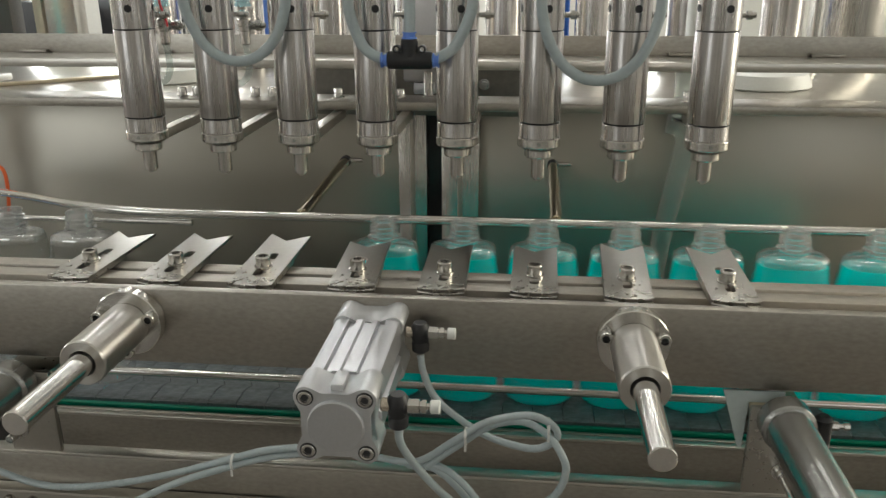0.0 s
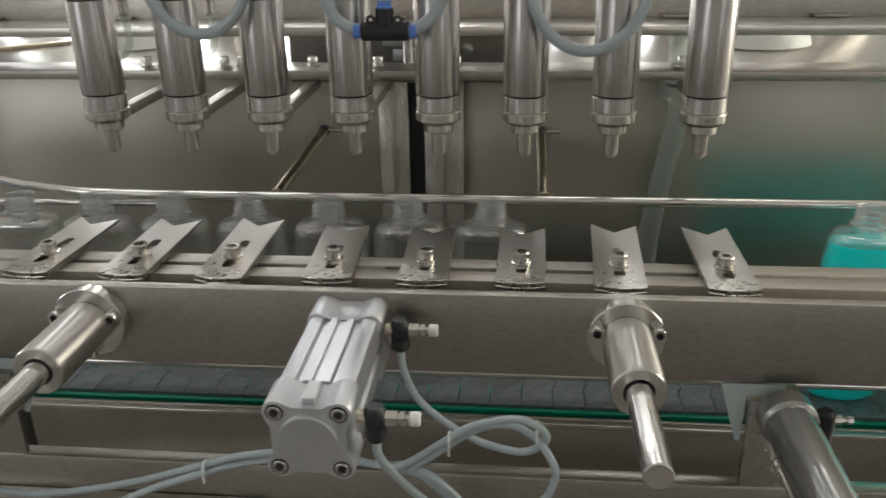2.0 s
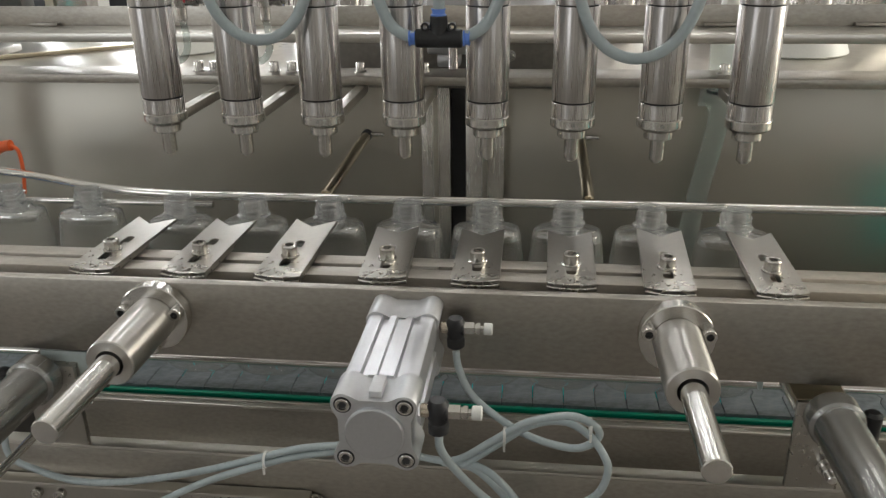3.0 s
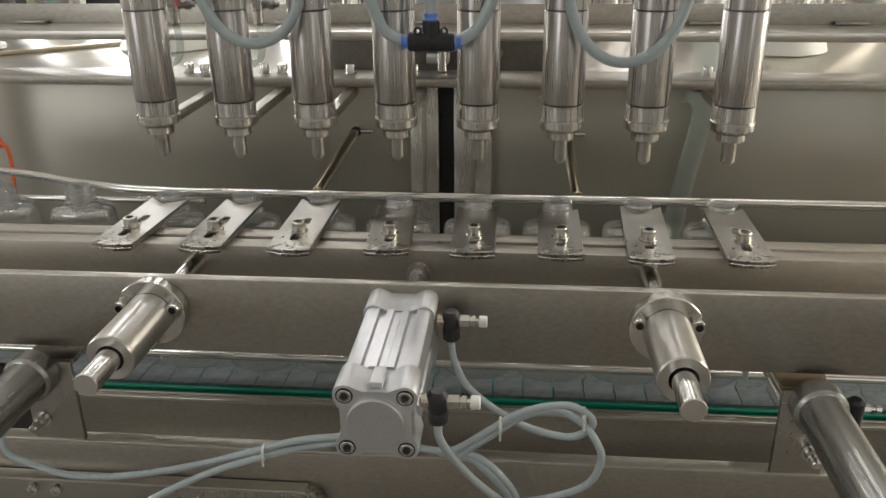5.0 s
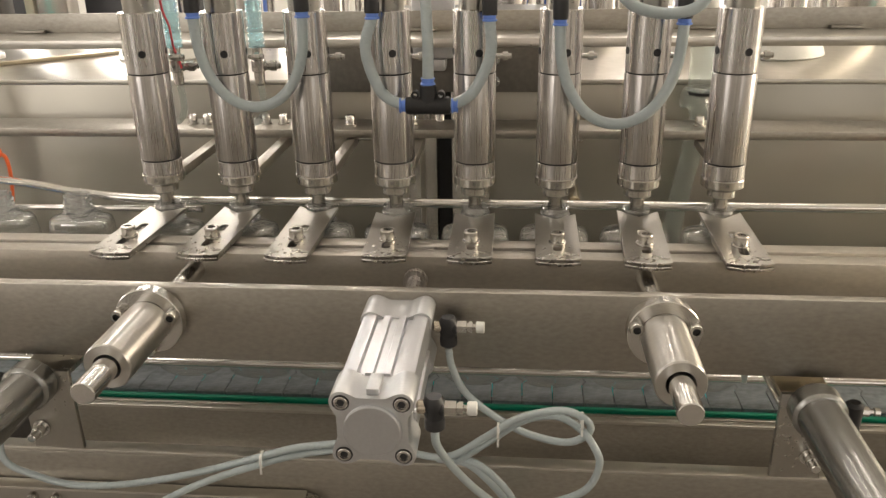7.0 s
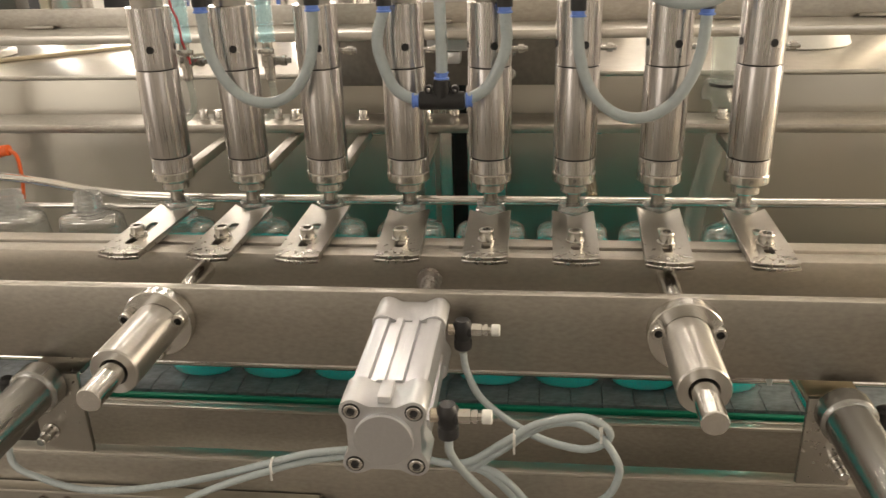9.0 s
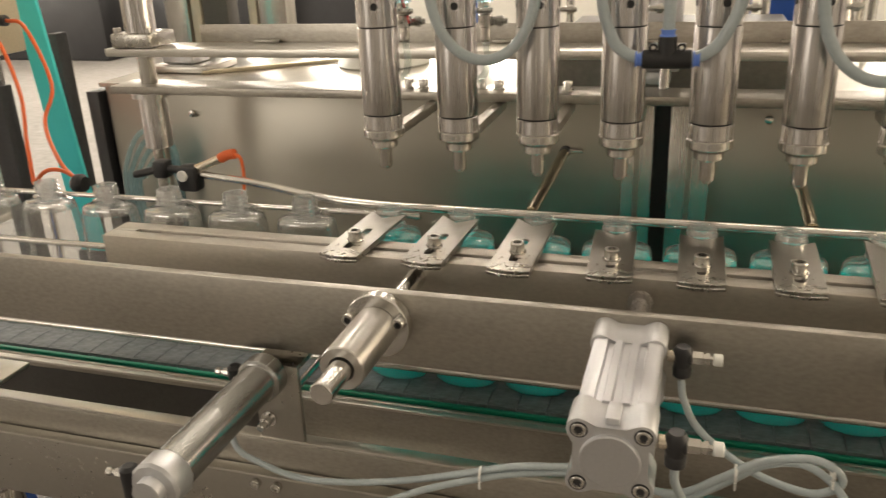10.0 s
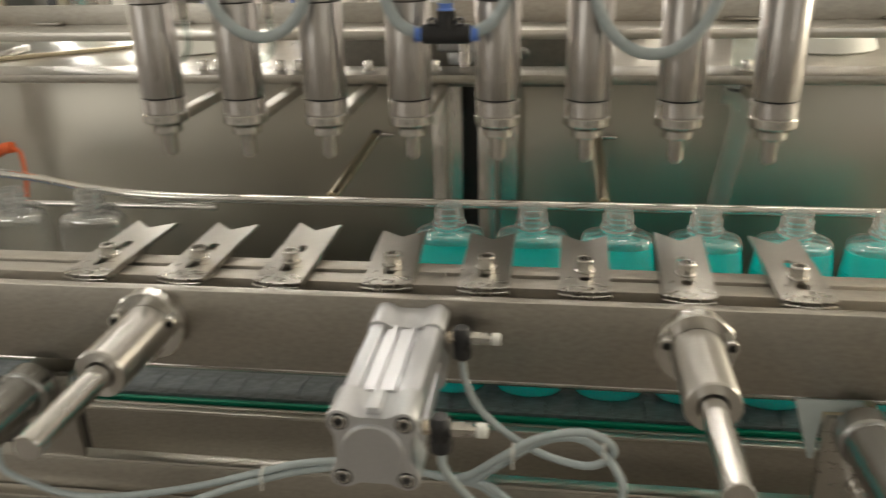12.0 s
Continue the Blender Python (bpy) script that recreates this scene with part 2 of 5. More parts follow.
# ---- mesh helpers ----
def thing(name, label, category, group="", kind="", at=(0, 0, 0)):
    ob = new(name)
    ob.empty_display_size = 0.02
    ob.location = at
    return tagged(ob, label, category, group, kind)


def finish(name, bm, mat, smooth=True):
    bmesh.ops.recalc_face_normals(bm, faces=bm.faces)
    me = bpy.data.meshes.new(name)
    bm.to_mesh(me)
    bm.free()
    me.materials.append(mat)
    if smooth:
        me.polygons.foreach_set("use_smooth", [True] * len(me.polygons))
        me.set_sharp_from_angle(angle=radians(32))
    return me


def part(name, bm, mat, parent, label="", smooth=True):
    ob = new(name, finish(name, bm, mat, smooth))
    ob.parent = parent
    return tagged(ob, label)


def solid(name, bm, mat, label, category, group="", kind=""):
    return tagged(new(name, finish(name, bm, mat)), label, category, group, kind)


def box(bm, x0, x1, y0, y1, z0, z1, bevel=0.0, seg=2):
    vs = [bm.verts.new((x, y, z)) for x in (x0, x1) for y in (y0, y1) for z in (z0, z1)]
    fs = [bm.faces.new([vs[i] for i in f]) for f in ((0, 1, 3, 2), (4, 6, 7, 5), (0, 4, 5, 1), (2, 3, 7, 6), (0, 2, 6, 4), (1, 5, 7, 3))]
    if bevel:
        bmesh.ops.bevel(bm, geom=list({e for f in fs for e in f.edges}), offset=bevel, segments=seg, affect="EDGES", profile=0.5)
    return bm


AX = {"z": Matrix(), "y": Matrix(((1, 0, 0), (0, 0, 1), (0, -1, 0))).to_4x4(), "x": Matrix(((0, 0, 1), (0, 1, 0), (-1, 0, 0))).to_4x4()}


def lathe(bm, profile, at=(0, 0, 0), axis="z", n=32, cap=True):
    """Turn (radius, along) pairs about an axis through at."""
    m = Matrix.Translation(at) @ AX[axis]
    rings = []
    for r, h in profile:
        if r < 1e-6:
            rings.append([bm.verts.new(m @ Vector((0, 0, h)))])
        else:
            rings.append([bm.verts.new(m @ Vector((r * math.cos(2 * math.pi * k / n), r * math.sin(2 * math.pi * k / n), h))) for k in range(n)])
    for a, b in zip(rings, rings[1:]):
        for k in range(n):
            j = (k + 1) % n
            quad = [a[k % len(a)], a[j % len(a)], b[j % len(b)], b[k % len(b)]]
            quad = list(dict.fromkeys(quad))
            if len(quad) > 2:
                bm.faces.new(quad)
    if cap:
        for r in (rings[0], rings[-1]):
            if len(r) > 2:
                bm.faces.new(r)
    return bm


def rod(bm, r, at, axis, length, chamfer=0.001, n=28):
    c = min(chamfer, r * 0.4)
    return lathe(bm, [(r - c, 0), (r, c), (r, length - c), (r - c, length)], at, axis, n)


def prism(bm, outline, axis, a0, a1, bevel=0.0):
    """An outline of (u, v) pairs drawn out from a0 to a1. axis z: u = x, v = y; axis y: u = x, v = z."""
    def put(u, v, a):
        return (u, v, a) if axis == "z" else (u, a, v) if axis == "y" else (a, u, v)
    low = [bm.verts.new(put(u, v, a0)) for u, v in outline]
    high = [bm.verts.new(put(u, v, a1)) for u, v in outline]
    fs = [bm.faces.new(low), bm.faces.new(high)]
    for k in range(len(outline)):
        j = (k + 1) % len(outline)
        bm.faces.new((low[k], low[j], high[j], high[k]))
    if bevel:
        bmesh.ops.bevel(bm, geom=list({e for f in fs for e in f.edges}), offset=bevel, segments=2, affect="EDGES", profile=0.5)
    return bm


def holed(bm, outline, hole, z0, z1):
    """A flat plate with a hole through it and softened upper edges."""
    loops = [[bm.verts.new((u, v, z0)) for u, v in loop] for loop in (outline, hole)]
    edges = [bm.edges.new((a, b)) for loop in loops for a, b in zip(loop, loop[1:] + loop[:1])]
    bmesh.ops.triangle_fill(bm, edges=edges, use_beauty=True)
    up = bmesh.ops.extrude_face_region(bm, geom=bm.faces[:])
    bmesh.ops.translate(bm, verts=[v for v in up["geom"] if isinstance(v, bmesh.types.BMVert)], vec=(0, 0, z1 - z0))
    bm.normal_update()
    rim = [e for e in bm.edges if len(e.link_faces) == 2 and all(abs(v.co.z - z1) < 1e-6 for v in e.verts) and abs(e.link_faces[0].normal.dot(e.link_faces[1].normal)) < 0.5]
    bmesh.ops.bevel(bm, geom=rim, offset=0.0007, segments=2, affect="EDGES", profile=0.5)
    return bm


def smooth_path(points, steps=8):
    """A Catmull-Rom curve through the points."""
    p = [Vector(q) for q in points]
    p = [2 * p[0] - p[1], *p, 2 * p[-1] - p[-2]]
    out = []
    for a, b, c, d in zip(p, p[1:], p[2:], p[3:]):
        for k in range(steps):
            t = k / steps
            out.append(0.5 * (2 * b + (c - a) * t + (2 * a - 5 * b + 4 * c - d) * t * t + (3 * b - a - 3 * c + d) * t ** 3))
    return out + [p[-2]]


def sweep(bm, points, r, n=14, steps=8):
    pts = smooth_path(points, steps) if steps else [Vector(q) for q in points]
    side = None
    rings = []
    for k, q in enumerate(pts):
        d = (pts[min(k + 1, len(pts) - 1)] - pts[max(k - 1, 0)]).normalized()
        if side is None:
            side = d.orthogonal().normalized()
        side = (side - d * side.dot(d)).normalized()
        up = d.cross(side)
        rings.append([bm.verts.new(q + r * (math.cos(2 * math.pi * j / n) * side + math.sin(2 * math.pi * j / n) * up)) for j in range(n)])
    for a, b in zip(rings, rings[1:]):
        for j in range(n):
            bm.faces.new((a[j], a[(j + 1) % n], b[(j + 1) % n], b[j]))
    bm.faces.new(rings[0])
    bm.faces.new(rings[-1])
    return bm


def B():
    return bmesh.new()


# ---- plan ----
PITCH, YB, BELT_Z = 0.0950, 0.245, -0.204
NX = [0.0095 + (k - 3.5) * PITCH for k in range(8)]
LIFT = 0.067
STROKE = 0.057

# ---- hall ----
X0, X1, Y0, Y1, Z0, Z1 = -10.5, 5.2, -4.0, 10.0, -0.95, 3.6


def hall():
    bm = B()
    box(bm, X0 - 0.2, X1 + 0.2, Y0 - 0.2, Y1 + 0.2, Z0 - 0.1, Z0)
    solid("floor", bm, FLOOR, "worn grey concrete workshop floor", "floor", kind="structure")
    bm = B()
    box(bm, X0 - 0.2, X1 + 0.2, Y0 - 0.2, Y1 + 0.2, Z1, Z1 + 0.1)
    solid("ceiling", bm, CEIL, "pale painted workshop ceiling", "ceiling", kind="structure")

    def wall(name, horizontal, a0, a1, b0, b1, holes, mat):
        bm = B()
        cuts = sorted({a0, a1, *(h for hole in holes for h in hole[:2])})
        for p, q in zip(cuts, cuts[1:]):
            over = [hole for hole in holes if hole[0] <= p and q <= hole[1]]
            spans = [(Z0, Z1)] if not over else [(Z0, over[0][2]), (over[0][3], Z1)]
            for z0, z1 in spans:
                box(bm, p, q, b0, b1, z0, z1) if horizontal else box(bm, b0, b1, p, q, z0, z1)
        solid(name, bm, mat, "plain painted workshop wall with window openings" if holes else "plain painted workshop wall", "wall", kind="structure")

    back = [(wx - 1.4, wx + 1.4, 0.3, 3.4) for wx in WINDOWS]
    wall("wall_north", True, X0, X1, Y1, Y1 + 0.2, back, WALL)
    wall("wall_south", True, X0, X1, Y0 - 0.2, Y0, [(wx - 1.2, wx + 1.2, 0.5, 2.4) for wx in FILL_WINDOWS], DARK_WALL)
    wall("wall_west", False, Y0, Y1, X0 - 0.2, X0, [(1.5, 5.5, 0.3, 2.9)], WALL)
    wall("wall_east", False, Y0, Y1, X1, X1 + 0.2, [(-0.1, 2.5, 0.4, 2.4)], WALL)
    k = 0
    for x0, x1, z0, z1 in back:
        k += 1
        win = thing("window_%d" % k, "tall daylit workshop window in a steel frame", "window", kind="structure")
        for xa, xb, za, zb in ((x0, x0 + 0.06, z0, z1), (x1 - 0.06, x1, z0, z1), (x0 + 0.06, x1 - 0.06, z0, z0 + 0.06), (x0 + 0.06, x1 - 0.06, z1 - 0.06, z1), ((x0 + x1) / 2 - 0.03, (x0 + x1) / 2 + 0.03, z0 + 0.06, z1 - 0.06)):
            bm = B()
            box(bm, xa, xb, Y1 + 0.05, Y1 + 0.11, za, zb, 0.004)
            part("window_frame", bm, WHITE, win)
        bm = B()
        box(bm, x0, x1, Y1 + 0.14, Y1 + 0.15, z0, z1)
        part("pane", bm, GLOW, win, "bright overcast daylight pane", False)
    for y0, y1, z0, z1, xx in ((-0.1, 2.5, 0.4, 2.4, X1 + 0.1),):
        win = thing("window_4", "wide daylit side window", "window", kind="structure")
        bm = B()
        box(bm, xx, xx + 0.01, y0, y1, z0, z1)
        part("pane", bm, GLOW, win, "bright overcast daylight pane", False)
    # Unseen glowing opening, added to brighten the waiting bottles.
    win = thing("window_6", "unseen glowing window added in the far side wall", "window", kind="structure")
    bm = B()
    box(bm, X0 - 0.11, X0 - 0.10, 1.5, 5.5, 0.3, 2.9)
    part("pane", bm, GLOW, win, "bright overcast daylight pane", False)
    # Unseen openings, added so that nozzles and beams mirror something bright.
    for k, wx in zip((5, 7), FILL_WINDOWS):
        win = thing("window_%d" % k, "unseen glowing window added in the front wall", "window", kind="structure")
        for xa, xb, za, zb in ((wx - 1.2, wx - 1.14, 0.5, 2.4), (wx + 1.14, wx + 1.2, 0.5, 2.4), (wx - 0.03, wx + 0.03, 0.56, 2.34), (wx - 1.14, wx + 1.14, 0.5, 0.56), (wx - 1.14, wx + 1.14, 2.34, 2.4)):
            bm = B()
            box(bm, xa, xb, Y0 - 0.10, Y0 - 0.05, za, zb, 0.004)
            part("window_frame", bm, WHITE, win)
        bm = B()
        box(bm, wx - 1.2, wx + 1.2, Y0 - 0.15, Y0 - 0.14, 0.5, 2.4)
        part("pane", bm, FRONT_GLOW, win, "glowing pane added to be mirrored in the metal", False)
    # Bodies for the added, unseen ceiling lights.
    for lx, ly in ADDED_LAMPS:
        lamp = thing("added_batten", "unseen white ceiling batten added for highlights on top faces", "lamp", "ceiling lamps")
        bm = B()
        box(bm, lx - 0.8, lx + 0.8, ly - 0.1, ly + 0.1, 3.55, 3.6, 0.005)
        part("housing", bm, WHITE, lamp)
        bm = B()
        rod(bm, 0.018, (lx - 0.75, ly, 3.53), "x", 1.5)
        part("tube", bm, GLOW, lamp, "glowing tube of the added batten")


hall()


# ---- front of the machine ----
def front_beam():
    beam = thing("front_beam", "long brushed stainless steel beam across the machine", "beam")
    bm = B()
    box(bm, -1.25, 1.25, 0.008, 0.019, -0.048, 0.032, 0.0015)
    part("web", bm, STEEL, beam)
    bm = B()
    box(bm, -1.25, 1.25, 0.0195, 0.045, -0.048, -0.042, 0.001)
    part("lower_flange", bm, STEEL, beam)
    bm = B()
    rod(bm, 0.0145, (-0.850, 0.034, -0.153), "z", 0.1045)
    part("post", bm, POLISH, beam)
    bm = B()
    box(bm, -0.925, -0.785, 0.002, 0.078, -0.160, -0.1535, 0.002)
    part("base_plate", bm, TOP, beam)
    bm = B()
    box(bm, -0.95, -0.820, 0.0195, 0.095, 0.010, 0.042, 0.003)
    part("clamp_block", bm, PLATE, beam, "bright milled steel clamp block")


front_beam()


def lower_rail():
    rail = thing("lower_rail", "horizontal brushed steel rail below the beam", "rail")
    bm = B()
    box(bm, -1.25, 1.25, 0.0, 0.013, -0.245, -0.160, 0.002)
    part("web", bm, STEEL, rail)
    # Two added strips paint the highlights on the rail and cover plate edges.
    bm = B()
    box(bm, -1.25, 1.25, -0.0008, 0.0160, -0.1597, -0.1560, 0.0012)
    part("top_flange", bm, TOP, rail, "strip of lighter steel for the highlight along the top")
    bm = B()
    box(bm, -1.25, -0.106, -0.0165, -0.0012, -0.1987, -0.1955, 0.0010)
    part("cover_highlight", bm, TOP, rail, "strip of lighter steel for the cover plate's highlight")
    bm = B()
    prism(bm, [(-1.25, -0.29), (-0.105, -0.29), (-0.092, -0.285), (-0.088, -0.275), (-0.088, -0.215), (-0.092, -0.204), (-0.102, -0.199), (-1.25, -0.199)], "y", -0.013, -0.0005, 0.0015)
    part("cover_plate", bm, PLATE, rail)
    for x in (-0.402, -0.376, -0.855, -0.885):
        bm = B()
        lathe(bm, [(0.0060, -0.0132), (0.0060, -0.019), (0.0055, -0.020), (0.003, -0.020), (0.0028, -0.017), (0, -0.017)], (x, 0, -0.209), "y", 18)
        part("bolt", bm, BOLT, rail)
    bm = B()
    rod(bm, 0.0145, (-0.840, 0.032, -0.62), "z", 0.455)
    part("leg", bm, POLISH, rail, "round polished leg")
    bm = B()
    lathe(bm, [(0.0, -0.95), (0.026, -0.95), (0.026, -0.325), (0.024, -0.323), (0.0, -0.323)], (-0.840, 0.032, 0), "z", 32)
    part("leg_socket", bm, POLISH, rail)
    tray = thing("drip_tray", "wide dark steel drip tray below the conveyor", "tray")
    bm = B()
    box(bm, -0.79, 1.25, -0.02, 0.54, -0.405, -0.40, 0.001)
    part("pan", bm, PANEL, tray)
    for y in (-0.02, 0.535):
        bm = B()
        box(bm, -0.79, 1.25, y, y + 0.004, -0.3995, -0.375, 0.001)
        part("rim", bm, STEEL, tray)
    for x in (-0.6, 1.1):
        bm = B()
        box(bm, x - 0.02, x + 0.02, 0.20, 0.24, Z0, -0.4055, 0.002)
        part("leg", bm, STEEL_V, tray)


lower_rail()


def conveyor():
    conv = thing("conveyor", "slat-chain bottle conveyor with grey plates and green wear strips", "conveyor")
    for x0, x1, y, z0 in ((-0.457, 2.75, 0.174, -0.30), (-2.15, -0.4575, 0.174, -0.226), (-2.15, 2.75, 0.318, -0.30)):
        bm = B()
        box(bm, x0, x1, y, y + 0.006, z0, -0.208, 0.0015)
        part("side_wall", bm, STEEL, conv)
    # Shade below the beam is painted here as a dark recessed wall.
    bm = B()
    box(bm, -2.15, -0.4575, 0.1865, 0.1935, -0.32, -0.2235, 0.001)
    part("inner_wall", bm, DARK_STEEL, conv, "recessed inner wall, its shade put in as dark grey")
    for y in (0.1805, 0.3045):
        bm = B()
        box(bm, -2.15, 2.75, y, y + 0.013, -0.222, -0.2105, 0.001)
        part("wear_strip", bm, GREEN, conv, "green plastic wear strip")
        bm = B()
        box(bm, -2.15, 2.75, y + 0.003, y + 0.009, -0.210, -0.205, 0.001)
        part("strip_lip", bm, GREEN, conv, "raised green plastic lip")
    # The rim's highlight is put in with the lighter steel.
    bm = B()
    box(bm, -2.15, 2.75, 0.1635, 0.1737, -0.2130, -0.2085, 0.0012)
    part("rolled_rim", bm, TOP, conv, "rolled edge in lighter steel for its highlight")
    bm = B()
    box(bm, -2.15, 2.75, 0.194, 0.304, -0.30, -0.215)
    part("bed", bm, BLACK_STEEL, conv)
    for x in (-1.95, -0.9, 1.05, 2.55):
        for y in (0.186, 0.312):
            bm = B()
            rod(bm, 0.012, (x, y, Z0), "z", -0.3005 - Z0, 0.001, 16)
            part("leg", bm, STEEL_V, conv)
    bm = B()
    w = 0.0370
    prism(bm, [(0.0, 0.1945), (w, 0.1945), (w, 0.236), (w + 0.006, 0.246), (w, 0.256), (w, 0.3035), (0.0, 0.3035), (0.0, 0.256), (0.006, 0.246), (0.0, 0.236)], "z", -0.2105, BELT_Z)
    me = finish("belt_plate", bm, BELT)
    for k in range(127):
        ob = new("belt_plate", me)
        ob.parent = conv
        ob.location = (-2.13 + k * 0.0381, 0, 0)


conveyor()


def guide_rails():
    def rail_of(name, label, pts, r, mat):
        t = thing(name, label, "guide rail", "bottle guide rails")
        bm = B()
        sweep(bm, pts, r, 16)
        part("rail", bm, mat, t)
        for x, y, z in (pts[0], pts[-1]):
            bm = B()
            rod(bm, r * 1.25, (x - 0.005, y, z), "x", 0.010, 0.001, 18)
            part("end_cap", bm, mat, t)
        return t

    rail_of("guide_rail", "polished round steel guide rail behind the bottle necks", [(0.655, 0.281, 0.025), (0.4, 0.281, 0.025), (-0.2, 0.281, 0.025), (-0.37, 0.282, 0.026), (-0.46, 0.297, 0.028), (-0.53, 0.322, 0.029), (-0.605, 0.344, 0.030), (-0.69, 0.356, 0.032)], 0.0058, ROD)
    rail_of("guide_rail", "thin round steel guide rail behind the waiting bottles", [(-1.4, 0.284, 0.012), (-0.8, 0.284, 0.012), (-0.30, 0.284, 0.012)], 0.0038, ROD)
    rail_of("guide_rail", "round steel guide rail low in front of the bottles", [(-1.3, 0.207, -0.1695), (0.0, 0.207, -0.1695), (1.3, 0.207, -0.1695)], 0.0055, ROD)
    rail_of("guide_rail", "short steel guide rail in front of the waiting bottles", [(-1.4, 0.206, -0.034), (-0.9, 0.206, -0.034), (-0.60, 0.206, -0.034)], 0.0045, ROD)
    for x in (-0.150, 0.178):
        sup = thing("rail_support", "steel rod holding the guide rail to the cabinet", "rod", "rail supports")
        bm = B()
        sweep(bm, [(x, 0.292, 0.0245), (x, 0.556, 0.0330)], 0.0078, 20, 0)
        part("support_rod", bm, GLINT_STEEL, sup)
        bm = B()
        rod(bm, 0.0085, (x, 0.548, 0.0330), "y", 0.0165)
        part("clamp", bm, BLACK_STEEL, sup, "dark steel clamp")
        bm = B()
        rod(bm, 0.0032, (x + 0.006, 0.556, 0.035), "x", 0.022)
        part("clamp_screw", bm, BOLT, sup)


guide_rails()


def guide_bearing(x):
    t = thing("guide_bearing", "flanged stainless steel guide bearing screwed to the beam", "bearing", "guide bearings")
    bm = B()
    lathe(bm, [(0.0125, 0.0075), (0.0332, 0.0075), (0.0338, 0.0068), (0.0338, -0.005), (0.0330, -0.006), (0.0125, -0.006)], (x, 0, 0), "y", 48, False)
    part("flange", bm, BOLT, t)
    bm = B()
    lathe(bm, [(0.0118, -0.0065), (0.0218, -0.0065), (0.0218, -0.090), (0.0207, -0.0915), (0.0125, -0.0915), (0.0118, -0.089), (0.0118, -0.0065)], (x, 0, 0), "y", 40, False)
    part("sleeve", bm, SLEEVE, t)
    for dx, dz in ((-0.0262, 0.0085), (0.0262, 0.0085), (0, -0.0270)):
        if dz < 1:
            bm = B()
            lathe(bm, [(0.0066, -0.0062), (0.0066, -0.0145), (0.0060, -0.0155), (0.0036, -0.0155), (0.0033, -0.011), (0, -0.011)], (x + dx, 0, dz), "y", 20)
            screw = part("screw", bm, BOLT, t)
            # A black disc gives the socket its shade.
            bm = B()
            lathe(bm, [(0.0, -0.0112), (0.0034, -0.0112), (0.0034, -0.0116), (0.0, -0.0116)], (x + dx, 0, dz), "y", 6)
            part("socket", bm, BLACK_STEEL, screw, "hexagon socket shaded with a black disc")
    return t


for bx in (-0.2455, 0.2430):
    guide_bearing(bx)


def air_cylinder():
    t = thing("air_cylinder", "square aluminium pneumatic cylinder bolted to the beam", "cylinder")
    zc = -0.004

    def cap_outline(h, boss, dip):
        """A square end cap with a round boss at each corner and a dip between them."""
        out = []
        for sx, sz in ((1, 1), (-1, 1), (-1, -1), (1, -1)):
            a0 = {(1, 1): 0, (-1, 1): 90, (-1, -1): 180, (1, -1): 270}[(sx, sz)]
            cx, cz = sx * (h - boss), sz * (h - boss)
            for k in range(-2, 9):
                a = radians(a0 + k * 15)
                out.append((cx + boss * math.cos(a), zc + cz + boss * math.sin(a)))
            if sx == sz:
                out += [(sx * 0.011, zc + sz * (h - dip)), (-sx * 0.011, zc + sz * (h - dip))]
            else:
                out += [(sx * (h - dip), zc + sz * 0.011), (sx * (h - dip), zc - sz * 0.011)]
        return out

    for y0, y1, name in ((-0.164, -0.130, "rear_cap"), (-0.030, 0.007, "front_cap")):
        bm = B()
        prism(bm, cap_outline(0.0328, 0.0095, 0.0060), "y", y0, y1, 0.0008)
        part(name, bm, ALU_CAST, t, "cast aluminium end cap")
    half = [(-0.030, 0.0), (-0.030, 0.022), (-0.029, 0.028), (-0.025, 0.030), (-0.017, 0.030), (-0.016, 0.0255), (-0.011, 0.0255), (-0.010, 0.0295), (-0.004, 0.0295), (-0.003, 0.0265), (0.003, 0.0265), (0.004, 0.0295), (0.010, 0.0295), (0.011, 0.0255), (0.016, 0.0255), (0.017, 0.030), (0.025, 0.030), (0.029, 0.028), (0.030, 0.022), (0.030, 0.006), (0.0265, 0.005), (0.0265, -0.005), (0.030, -0.006), (0.030, -0.022), (0.025, -0.029), (-0.025, -0.029), (-0.030, -0.022)]
    bm = B()
    prism(bm, [(u, v + zc) for u, v in half], "y", -0.1302, -0.0298)
    part("barrel", bm, ALU, t, "extruded aluminium barrel with grooves")
    bm = B()
    box(bm, -0.0045, 0.0055, -0.158, -0.134, zc + 0.0265, zc + 0.0325, 0.001)
    part("cap_rib", bm, ALU_CAST, t)
    bm = B()
    lathe(bm, [(0.0225, -0.163), (0.0225, -0.1665), (0.0215, -0.1675), (0, -0.1675)], (0, 0, zc), "y", 40)
    part("end_disc", bm, ALU, t, "smooth round end disc")
    for sx in (-1, 1):
        for sz in (-1, 1):
            bm = B()
            lathe(bm, [(0.0056, -0.1641), (0.0056, -0.1650), (0.0050, -0.1655), (0.0036, -0.1655), (0.0034, -0.1642), (0, -0.1642)], (sx * 0.0233, 0, zc + sz * 0.0233), "y", 20)
            bolt = part("bolt", bm, BOLT, t)
            # Shade in the bolt's socket, put in as a black disc.
            bm = B()
            lathe(bm, [(0.0, -0.1643), (0.0032, -0.1643), (0.0032, -0.1646), (0.0, -0.1646)], (sx * 0.0233, 0, zc + sz * 0.0233), "y", 6)
            part("socket", bm, BLACK_STEEL, bolt, "hexagon socket shaded with a black disc")
            # Flat black ring in place of the shaded gap round the bolt head.
            bm = B()
